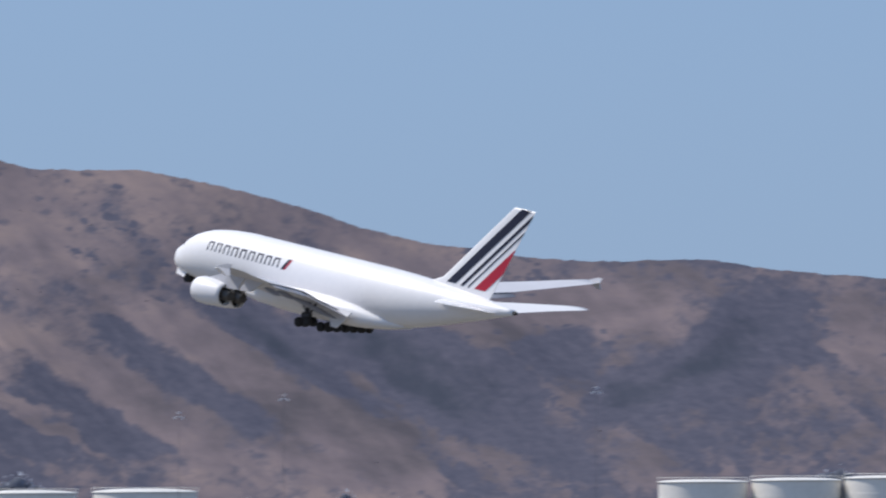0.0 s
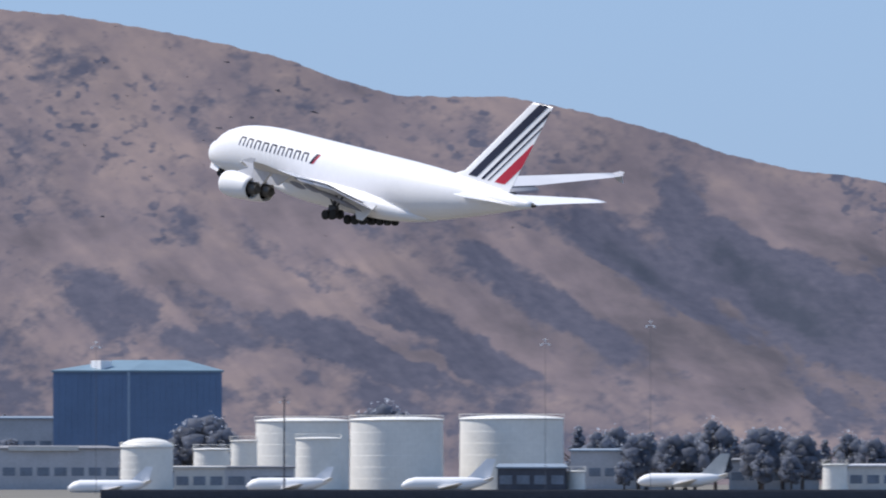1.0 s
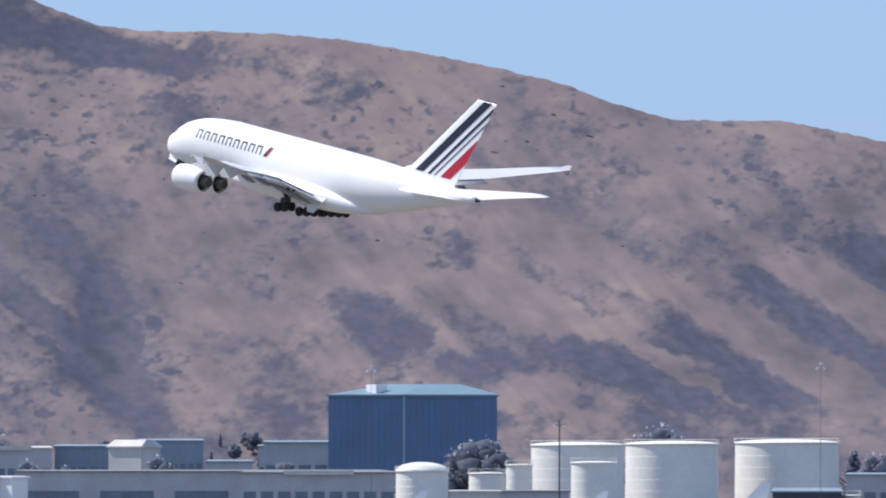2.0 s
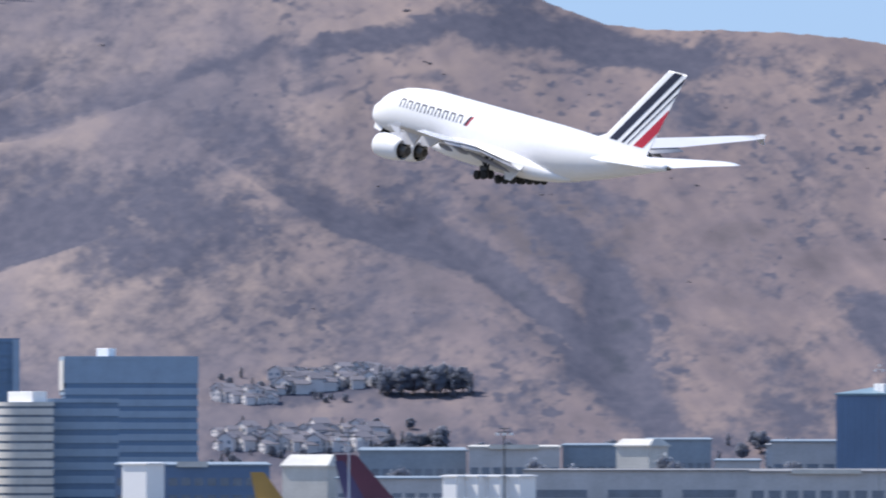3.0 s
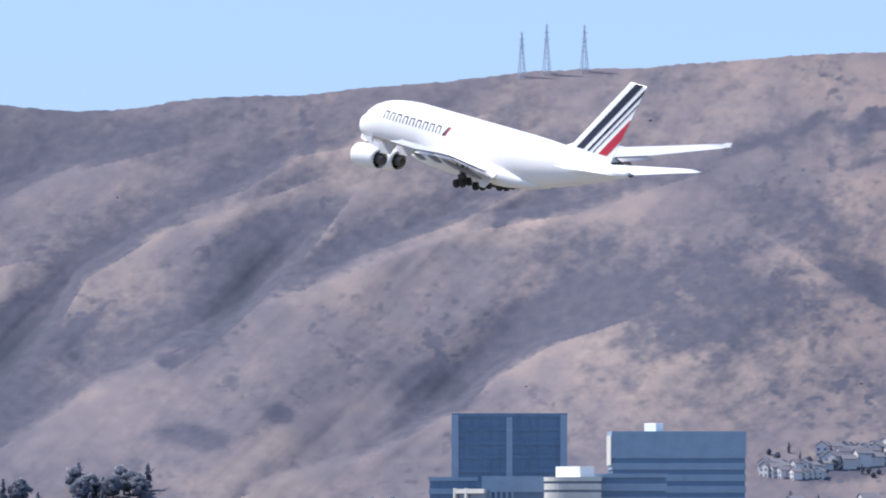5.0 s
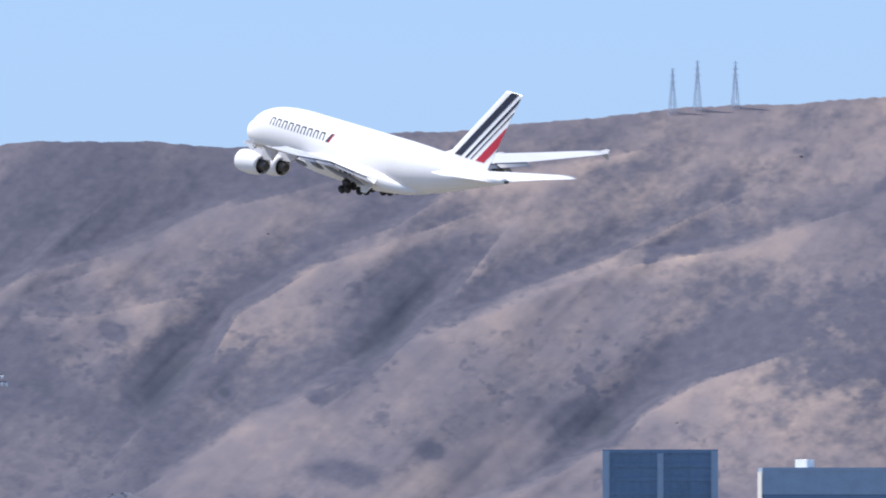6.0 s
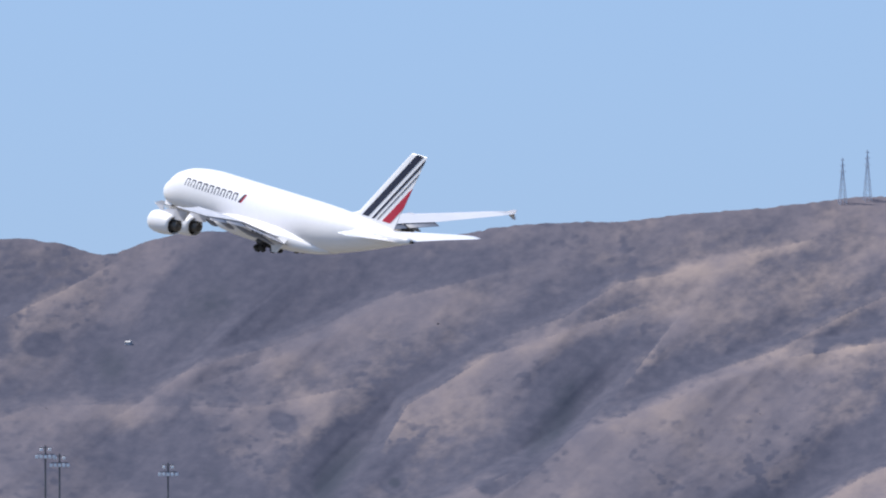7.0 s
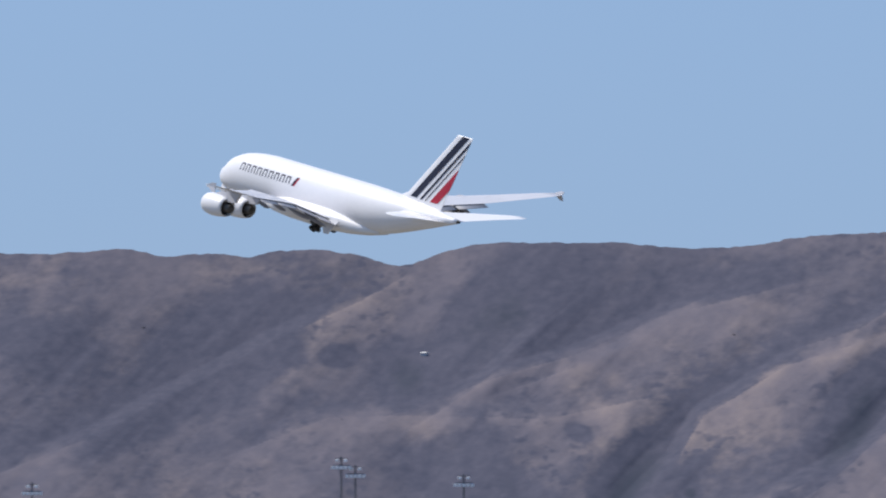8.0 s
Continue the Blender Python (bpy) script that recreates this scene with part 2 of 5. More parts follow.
SKYLINE = (-5, -19, -27, -36, -48, -51, -54, -62, -70, -77, -82, -85, -88, -80, -30, 6, 14,
           12, 18, 26, 42, 58, 80, 104, 140, 169, 172, 171, 190, 215, 243, 277, 300, 312, 328, 333, 331, 328, 345, 355, 362, 372, 380)
# lines down the hillside: kind, half width, depth in metres, then points (u, v)
RELIEF = (
    ("crest", 46, 26, (-1194, 162), (-1344, 212), (-1534, 242), (-1734, 312), (-1934, 385), (-2062, 458), (-2202, 533), (-2330, 610)),
    ("crest", 34, 24, (-1274, 402), (-1394, 452), (-1484, 502), (-1548, 556), (-1700, 640), (-1900, 700)),
    ("gully", 42, 26, (-1300, 360), (-1424, 412), (-1494, 472), (-1574, 532), (-1640, 580)),
    ("gully", 40, 26, (-1760, 270), (-1874, 312), (-1965, 401), (-2010, 450)),
    ("crest", 34, 22, (-1775, 236), (-1832, 303), (-1922, 383), (-1992, 438)),
    ("crest", 44, 24, (-1880, 175), (-2055, 231), (-2205, 321), (-2245, 400), (-2298, 450), (-2350, 505)),
    ("gully", 40, 26, (-2150, 270), (-2222, 333), (-2302, 403), (-2345, 473), (-2330, 560)),
    ("crest", 36, 18, (-2095, 101), (-2245, 141), (-2345, 201), (-2450, 240)),
    ("crest", 34, 16, (-2222, 123), (-2342, 173), (-2432, 213), (-2562, 253), (-2700, 300)),
    ("gully", 36, 20, (-2500, 60), (-2560, 130), (-2640, 190), (-2720, 260)),
    ("crest", 40, 20, (-2806, 114), (-2946, 184), (-3116, 274), (-3256, 344), (-3400, 400)),
    ("gully", 44, 22, (-2926, 150), (-3046, 240), (-3166, 300), (-3300, 350)),
    ("crest", 50, 14, (-2382, 303), (-2482, 323), (-2712, 318), (-2862, 323), (-2960, 360)),
    ("crest", 34, 16, (-968, 260), (-808, 370), (-628, 430), (-528, 470)),
    ("gully", 44, 30, (-858, 330), (-658, 400), (-508, 450), (-378, 550), (-288, 650), (-228, 690)),
    ("gully", 48, 32, (-428, 350), (-328, 446), (-298, 536), (-278, 616), (-218, 706)),
    ("crest", 40, 20, (182, 446), (282, 516), (322, 556), (420, 640)),
    ("gully", 26, 14, (440, 430), (560, 520), (700, 590), (860, 680), (900, 740)),
    ("gully", 28, 16, (540, 430), (640, 490), (760, 570), (870, 640), (960, 690)),
    ("gully", 46, 30, (1030, 400), (1110, 480), (1200, 560), (1290, 610), (1400, 700), (1480, 740)),
    ("crest", 36, 44, (960, 420), (1110, 490), (1250, 580), (1340, 640), (1430, 705)),
    ("crest", 40, 16, (300, 230), (480, 330), (700, 450), (900, 560)),
    ("crest", 50, 20, (1480, 340), (1520, 460), (1640, 560), (1800, 660)),
    ("gully", 44, 22, (2040, 400), (1940, 480), (1830, 540), (1700, 580)),
    ("crest", 36, 16, (-1358, 130), (-1528, 220), (-1708, 280)),
    ("gully", 34, 16, (-1330, 110), (-1408, 180), (-1500, 260)),
    ("crest", 30, 14, (-2480, 160), (-2529, 205), (-2590, 262), (-2660, 305)),
    ("crest", 30, 16, (-1522, 33), (-1672, 73), (-1822, 103), (-1922, 163), (-2010, 190)),
    ("gully", 22, 14, (-700, 380), (-628, 356), (-528, 436), (-448, 516), (-348, 616), (-258, 676)),
    ("crest", 40, 14, (1760, 360), (1900, 420), (2060, 520), (2200, 620)),
)
# patches of scrub and painted shade: u, v, half width, half height, lean, strength
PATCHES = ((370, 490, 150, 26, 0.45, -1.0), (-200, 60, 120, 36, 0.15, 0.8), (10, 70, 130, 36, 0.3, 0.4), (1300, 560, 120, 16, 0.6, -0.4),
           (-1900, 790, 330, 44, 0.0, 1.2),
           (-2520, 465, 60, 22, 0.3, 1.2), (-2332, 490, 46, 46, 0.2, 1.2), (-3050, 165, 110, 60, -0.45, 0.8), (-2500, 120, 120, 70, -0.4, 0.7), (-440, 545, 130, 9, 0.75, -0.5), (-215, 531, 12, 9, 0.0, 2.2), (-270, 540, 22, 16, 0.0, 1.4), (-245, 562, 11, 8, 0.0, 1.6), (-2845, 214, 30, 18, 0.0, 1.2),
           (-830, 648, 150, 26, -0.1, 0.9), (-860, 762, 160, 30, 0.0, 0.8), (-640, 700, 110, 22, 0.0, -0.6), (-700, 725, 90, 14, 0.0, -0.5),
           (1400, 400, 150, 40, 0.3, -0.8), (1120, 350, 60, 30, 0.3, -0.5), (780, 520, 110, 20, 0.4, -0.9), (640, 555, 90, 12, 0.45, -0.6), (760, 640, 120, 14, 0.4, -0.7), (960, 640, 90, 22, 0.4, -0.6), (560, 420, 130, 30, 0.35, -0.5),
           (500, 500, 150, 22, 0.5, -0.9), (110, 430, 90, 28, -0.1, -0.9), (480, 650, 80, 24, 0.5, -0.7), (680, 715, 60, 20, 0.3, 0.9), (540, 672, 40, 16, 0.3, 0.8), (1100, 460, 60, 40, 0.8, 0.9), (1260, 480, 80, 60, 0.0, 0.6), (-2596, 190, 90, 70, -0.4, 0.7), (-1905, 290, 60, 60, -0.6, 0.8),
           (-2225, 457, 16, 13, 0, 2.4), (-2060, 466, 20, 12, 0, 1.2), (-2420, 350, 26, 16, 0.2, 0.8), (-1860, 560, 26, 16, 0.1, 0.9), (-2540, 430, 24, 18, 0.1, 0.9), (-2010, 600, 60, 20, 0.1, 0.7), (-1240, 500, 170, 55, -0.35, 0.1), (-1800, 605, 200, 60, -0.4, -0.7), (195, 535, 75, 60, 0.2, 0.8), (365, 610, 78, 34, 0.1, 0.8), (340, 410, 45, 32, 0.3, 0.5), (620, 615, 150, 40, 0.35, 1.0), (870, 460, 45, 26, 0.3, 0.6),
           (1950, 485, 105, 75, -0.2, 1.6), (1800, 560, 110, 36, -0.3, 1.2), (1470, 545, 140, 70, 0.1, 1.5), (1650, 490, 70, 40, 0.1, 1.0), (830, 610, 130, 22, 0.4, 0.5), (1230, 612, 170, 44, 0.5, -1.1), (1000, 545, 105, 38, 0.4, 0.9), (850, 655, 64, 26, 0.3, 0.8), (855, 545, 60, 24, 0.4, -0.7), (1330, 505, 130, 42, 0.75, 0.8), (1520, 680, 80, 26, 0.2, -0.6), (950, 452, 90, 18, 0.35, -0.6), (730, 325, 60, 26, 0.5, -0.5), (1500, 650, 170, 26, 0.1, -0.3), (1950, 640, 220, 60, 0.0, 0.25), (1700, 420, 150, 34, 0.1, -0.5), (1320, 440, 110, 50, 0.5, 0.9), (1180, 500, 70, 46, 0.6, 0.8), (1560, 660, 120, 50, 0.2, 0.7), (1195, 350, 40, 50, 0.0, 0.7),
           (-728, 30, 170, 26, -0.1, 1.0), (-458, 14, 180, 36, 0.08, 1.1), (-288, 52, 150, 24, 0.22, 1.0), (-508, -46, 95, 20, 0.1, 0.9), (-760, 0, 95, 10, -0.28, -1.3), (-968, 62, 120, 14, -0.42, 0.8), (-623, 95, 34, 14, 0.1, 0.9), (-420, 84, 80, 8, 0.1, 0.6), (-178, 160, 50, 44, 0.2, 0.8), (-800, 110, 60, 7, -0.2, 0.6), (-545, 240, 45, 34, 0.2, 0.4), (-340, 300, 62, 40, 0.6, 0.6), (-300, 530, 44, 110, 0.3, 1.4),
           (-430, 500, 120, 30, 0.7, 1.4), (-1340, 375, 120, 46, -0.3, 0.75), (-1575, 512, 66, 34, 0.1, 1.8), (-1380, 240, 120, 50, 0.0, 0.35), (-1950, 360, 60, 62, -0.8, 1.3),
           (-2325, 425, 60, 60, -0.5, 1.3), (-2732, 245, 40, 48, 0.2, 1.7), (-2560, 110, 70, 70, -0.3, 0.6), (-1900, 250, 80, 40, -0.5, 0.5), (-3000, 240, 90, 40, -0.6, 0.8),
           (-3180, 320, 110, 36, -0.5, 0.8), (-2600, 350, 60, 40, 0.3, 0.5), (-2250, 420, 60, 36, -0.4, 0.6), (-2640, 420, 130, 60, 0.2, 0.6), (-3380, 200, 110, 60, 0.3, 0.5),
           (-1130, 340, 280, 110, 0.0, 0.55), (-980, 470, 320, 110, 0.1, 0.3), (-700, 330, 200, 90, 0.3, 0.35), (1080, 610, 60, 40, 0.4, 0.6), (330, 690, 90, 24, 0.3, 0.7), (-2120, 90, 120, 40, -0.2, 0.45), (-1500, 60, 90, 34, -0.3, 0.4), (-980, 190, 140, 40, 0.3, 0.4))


def noise2(u, v, scale, octaves=4, seed=0):
    """Smooth value noise over arrays, from a seeded lattice."""
    rng = np.random.RandomState(seed)
    g = rng.rand(256, 256)
    out, amp, tot = np.zeros_like(u), 1.0, 0.0
    for o in range(octaves):
        x, y = u / scale + 37.7 * o, v / scale + 11.3 * o
        xi, yi = np.floor(x).astype(int), np.floor(y).astype(int)
        fx, fy = x - xi, y - yi
        fx, fy = fx * fx * (3 - 2 * fx), fy * fy * (3 - 2 * fy)
        a = g[yi % 256, xi % 256] * (1 - fx) + g[yi % 256, (xi + 1) % 256] * fx
        b = g[(yi + 1) % 256, xi % 256] * (1 - fx) + g[(yi + 1) % 256, (xi + 1) % 256] * fx
        out += amp * (a * (1 - fy) + b * fy)
        tot += amp
        amp, scale = amp * 0.55, scale * 0.5
    return out / tot - 0.5


def to_line(u, v, pts):
    """Distance to a polyline, the share of its length, and +1 on its uphill side, -1 on the other."""
    best, share, side = np.full(u.shape, 1e9), np.zeros_like(u), np.ones_like(u)
    k = len(pts) - 1
    lean = 1.0 if pts[-1][0] < pts[0][0] else -1.0
    for i in range(k):
        (ax, ay), (bx, by) = pts[i], pts[i + 1]
        dx, dy = bx - ax, by - ay
        s = np.clip(((u - ax) * dx + (v - ay) * dy) / (dx * dx + dy * dy), 0, 1)
        d = np.hypot(u - ax - s * dx, v - ay - s * dy)
        near = d < best
        share[near] = ((i + s) / k)[near]
        side[near] = (np.sign(dx * (v - ay) - dy * (u - ax)) * lean)[near]
        best = np.minimum(best, d)
    return best, share, side


def streaks(u, v, wide, seed):
    """Noise drawn out down the slope: to the left on the left shoulder, to the right on the right one."""
    lean = -0.95 + 1.9 / (1 + np.exp(-(u + 900) / 260))
    return noise2(u - lean * v, v * 0.33 + 0.1 * u, wide, 4, seed)


def warped(u, v):
    k = 1 - 0.6 / (1 + np.exp((u + 1250) / 200))
    return u + 90 * k * noise2(u, v, 80, 5, 41), v + 46 * k * noise2(u, v, 60, 5, 43)


def drift(u, v):
    """The slow waver of ridges and gullies."""
    return u + 20 * noise2(u, v, 220, 2, 45), v + 15 * noise2(u, v, 200, 2, 47)


FOOT_V = 858.0
HILL = []


def skyline(u, soft=14.0):
    """The skyline's height, its corners rounded over so many sight units."""
    fine = np.arange(-3900.0, 2700.0, 5.0)
    at = [p[0] for p in SHOULDER] + [-1800 + 100 * k for k in range(len(SKYLINE))]
    h = np.interp(fine, at, [p[1] for p in SHOULDER] + list(SKYLINE))
    k = np.exp(-0.5 * (np.arange(-60, 61) * 5.0 / soft) ** 2)
    h = np.convolve(np.pad(h, 60, mode="edge"), k / k.sum(), mode="valid")
    return np.interp(u, fine, h)


def hill_distance(u, v):
    """How far off the hillside lies on a sight line."""
    top = skyline(u, 70.0)
    left = 1 / (1 + np.exp((u + 1250) / 120))
    s = np.maximum((FOOT_V - v) / (FOOT_V - top), 0)
    d = 3650 + 540 * s ** 0.95
    relief = np.zeros_like(d)
    wu, wv = drift(u, v)
    for kind, wide, deep, *pts in RELIEF:
        r, share, side = to_line(wu, wv, pts)
        fade = 0.2 + 0.8 * np.clip(np.minimum(share, 1 - share) * 4, 0.0, 1)
        if kind == "gully":
            relief += 0.40 * deep * np.exp(-(r / wide) ** 2 / 1.2) * fade
        else:
            q = r / wide
            falls_left = pts[-1][0] < pts[0][0]
            step = (0.95 if falls_left else 0.30) * deep * np.exp(-q / 1.9) * np.clip(q / (0.55 if falls_left else 0.9), 0, 1) ** 1.3
            crown = -0.30 * deep * np.exp(-(q / 0.9) ** 2)
            relief += (np.where(side > 0, step, 0) + crown) * fade * np.exp(-(q / 4.5) ** 4)
    relief *= 1 - 0.18 * left
    relief += 60 * noise2(u + 0.5 * v, v * 0.8, 420, 2, 3) + (21 - 9 * left) * streaks(u, v, 170, 5) + 3.5 * streaks(u, v, 60, 6) + 1.2 * noise2(u, v, 34, 2, 7)
    relief *= np.clip(s * 4, 0, 1) * (0.15 + 0.85 * np.tanh(np.maximum(1 - s, 0) * 6)) * (1 - 0.1 * left)
    return d + relief


def scrub_and_shade(u, v):
    left = 1 / (1 + np.exp((u + 1250) / 200))
    c = (0.55 - 0.25 * left) * noise2(u, v * 1.4, 120, 5, 11) + 0.42 * (1 - 0.4 * left) * noise2(u, v * 1.3, 46, 3, 13) + (0.34 - 0.22 * left) * streaks(u + 60 * noise2(u, v, 150, 2, 51), v, 80, 12) + 0.10
    c += 0.19 * left + 0.12 / (1 + np.exp((u + 2450) / 150)) + 0.09 + 0.08 / (1 + np.exp((950 - u) / 150))   # heavier over the shoulders
    right = 1 / (1 + np.exp((150 - u) / 160))
    c += (0.55 - 0.2 * left) * noise2(u + 0.4 * v, v * 1.5, 30, 3, 81)
    c += 0.12 / (1 + np.exp((560 - v) / 50)) / (1 + np.exp(-(u + 800) / 100))   # heavier towards the foot of the slope
    clusters = np.clip(0.3 + 3.0 * noise2(u, v, 140, 3, 85), 0, 1)
    c += (4.0 - 1.5 * left) * clusters * np.clip(noise2(u, v * 1.6, 17, 2, 83) - 0.13, 0, 0.12)   # single bushes
    c += right * (0.34 * streaks(u, v, 110, 71) + 0.34 * streaks(u, v, 48, 73) - 0.02)
    c += (1 - 0.45 * left) * (0.42 * noise2(u, v * 1.5, 15, 3, 91) + 0.25 * noise2(u, v * 1.8, 7, 2, 93))   # tufts and bare spots
    u0, v0 = u, v
    wu, wv = drift(u, v)
    ragged = 0.5 * noise2(u, v, 46, 4, 77)
    u, v = warped(u, v)
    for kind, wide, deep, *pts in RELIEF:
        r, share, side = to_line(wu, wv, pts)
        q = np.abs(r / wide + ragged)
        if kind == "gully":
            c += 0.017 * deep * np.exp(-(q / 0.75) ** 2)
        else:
            # Shade painted behind the crests and sunlit paleness on them, besides the scrub.
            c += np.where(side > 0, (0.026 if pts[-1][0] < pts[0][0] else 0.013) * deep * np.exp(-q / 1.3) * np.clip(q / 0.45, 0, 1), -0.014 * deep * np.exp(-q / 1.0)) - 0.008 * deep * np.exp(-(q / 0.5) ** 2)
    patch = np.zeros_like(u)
    # Some dark patches are shaded slope faces put into the colour.
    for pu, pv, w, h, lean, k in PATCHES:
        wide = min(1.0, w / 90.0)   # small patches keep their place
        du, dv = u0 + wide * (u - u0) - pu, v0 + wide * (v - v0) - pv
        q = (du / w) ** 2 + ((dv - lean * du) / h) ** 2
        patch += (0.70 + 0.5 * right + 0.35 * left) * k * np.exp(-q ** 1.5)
    centre = np.exp(-((u0 + 950) / 420) ** 4)
    return 0.34 + (c + patch - 0.34) * (1.42 - 0.22 * left - 0.2 * centre + 0.06 * right)


def build_mountain():
    nu, nv, back = 2100, 320, 24
    us = np.linspace(-3650, 2420, nu)
    u = np.repeat(us[None, :], nv, 0)
    tops = skyline(us) + 5 * noise2(us, us * 0, 40, 4, 21) + 3.0 * noise2(us, us * 0, 11, 2, 22)
    s = np.linspace(0, 1, nv)[:, None]
    v = FOOT_V + (tops[None, :] - FOOT_V) * s
    d = hill_distance(u, v)
    d = np.maximum.accumulate(d + np.arange(nv)[:, None] * 0.0, axis=0) * 0.35 + d * 0.65
    HILL.extend((us, v, d))
    az = (u + 1100) / SIGHT
    z = EYE_Z + d * np.tan((815 - v) / SIGHT)
    z[0] = -0.5
    # the far side falls away behind the skyline
    k = (np.arange(1, back + 1) / back)[:, None]
    db = d[-1][None, :] + 420 * k
    zb = z[-1][None, :] * (1 - k ** 1.6) - 0.5 * k
    d, z, az = np.vstack([d, db]), np.vstack([z, zb]), np.vstack([az, np.repeat(az[:1], back, 0)])
    cover = np.vstack([scrub_and_shade(u, v), np.zeros((back, nu))])
    rows = nv + back
    co = np.stack([d * np.sin(az), d * np.cos(az), z], -1).reshape(-1, 3)
    idx = np.arange(rows * nu).reshape(rows, nu)
    quads = np.stack([idx[:-1, :-1], idx[:-1, 1:], idx[1:, 1:], idx[1:, :-1]], -1).reshape(-1, 4)
    me = bpy.data.meshes.new("mountain")
    me.vertices.add(len(co))
    me.vertices.foreach_set("co", co.astype(np.float32).ravel())
    me.loops.add(quads.size)
    me.loops.foreach_set("vertex_index", quads.ravel().astype(np.int32))
    me.polygons.add(len(quads))
    me.polygons.foreach_set("loop_start", np.arange(0, quads.size, 4, dtype=np.int32))
    me.update(calc_edges=True)
    # This attribute carries painted slope shade along with the scrub.
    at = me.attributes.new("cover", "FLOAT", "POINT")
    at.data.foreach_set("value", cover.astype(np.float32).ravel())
    # The painted haze tint grows towards the left shoulder.
    hazy_turf = 1 / (1 + np.exp((u + 800 + 500 * noise2(u, v, 300, 3, 61)) / 200))
    at = me.attributes.new("hazy_turf", "FLOAT", "POINT")
    at.data.foreach_set("value", np.vstack([hazy_turf, np.ones((back, nu))]).astype(np.float32).ravel())
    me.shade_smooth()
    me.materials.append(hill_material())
    ob = new("mountain", me)
    tagged(ob, "dry brown grassy mountain with dark scrub in its gullies", "mountain", kind="structure")


build_ground()
build_mountain()


# ---- the aircraft, x forward from the nose, y to port, z up from the cabin's axis ----
TOP = ((0, -1.45), (0.2, -0.6), (0.6, 0.05), (1.2, 0.45), (1.8, 0.72), (2.3, 1.15), (3.1, 1.92), (4.3, 2.68), (6.0, 3.36), (7.6, 3.84), (9.5, 4.18), (12, 4.48), (15, 4.68), (46, 4.7), (52, 4.55), (58, 4.2), (64, 3.7), (68.5, 3.2), (71, 2.9))
LOW = ((0, -1.7), (0.2, -2.35), (0.7, -2.95), (1.6, -3.35), (3.4, -3.72), (4.6, -3.9), (6.0, -4.02), (7.6, -4.08), (9.5, -4.12), (12, -4.15), (15, -4.2), (44, -4.2), (48, -3.9), (53, -2.9), (58, -1.6), (64, 0.1), (68.5, 1.4), (71, 2.1))
HALF = ((0, 0.15), (0.2, 0.6), (0.7, 1.12), (1.6, 1.68), (3.4, 2.42), (4.6, 2.78), (6.0, 3.05), (7.6, 3.26), (9.5, 3.4), (12, 3.52), (15, 3.57), (46, 3.57), (52, 3.3), (58, 2.65), (64, 1.75), (68.5, 0.95), (71, 0.35))
WING = ((2.6, 18.6, 21.0, -2.5, 2.6), (6.0, 21.2, 18.6, -2.0, 2.1), (10.0, 24.4, 16.2, -1.0, 1.7), (14.5, 27.9, 13.6, 0.15, 1.3), (20.0, 32.2, 11.2, 0.85, 1.0),
        (26.0, 36.8, 9.0, 1.6, 0.75), (32.0, 41.4, 6.9, 2.8, 0.52), (37.0, 45.4, 5.2, 3.9, 0.36), (39.4, 47.4, 3.6, 4.4, 0.22))


def foil(n=14):
    """A wing section's outline: chord share and height share, over the top and back."""
    up = [(0.5 - 0.5 * math.cos(math.pi * i / n)) for i in range(n + 1)]
    th = lambda c: 1.65 * (0.9 * math.sqrt(c) - 0.36 * c - 1.0 * c * c + 0.46 * c ** 3)
    return [(c, th(c) * 0.55) for c in up] + [(c, -th(c) * 0.42) for c in up[-2:0:-1]]


def section(y, le, chord, z, thick, upright=False, twist=0.0):
    return [(-le - c * chord, (h * thick if upright else y), (y if upright else z + h * thick + (0 if upright else twist * c * chord))) for c, h in foil()]


def wing_at(y):
    ys = [w[0] for w in WING]
    return tuple(float(np.interp(y, ys, [w[k] for w in WING])) for k in range(1, 5))


def hull_side(x, z):
    """Half width of the fuselage at the height z."""
    t, b, w = interp(-x, TOP), interp(-x, LOW), interp(-x, HALF)
    q = max(0.0, 1 - ((z - (t + b) / 2) / ((t - b) / 2)) ** 2)
    return w * q ** 0.5


def build_wheel(parent, x, y, z):
    bm = bmesh.new()
    turned(bm, ((-0.3, 0.36), (-0.3, 0.64), (-0.2, 0.74), (0.2, 0.74), (0.3, 0.64), (0.3, 0.36)), 18, "y", (x, y, z))
    w = part("wheel", bm, RUBBER, parent, "black tyre", True)
    bm = bmesh.new()
    turned(bm, ((-0.27, 0.12), (-0.20, 0.33), (0.20, 0.33), (0.27, 0.12)), 12, "y", (x, y, z))
    part("rim", bm, STEEL, w, "steel rim")
    return w


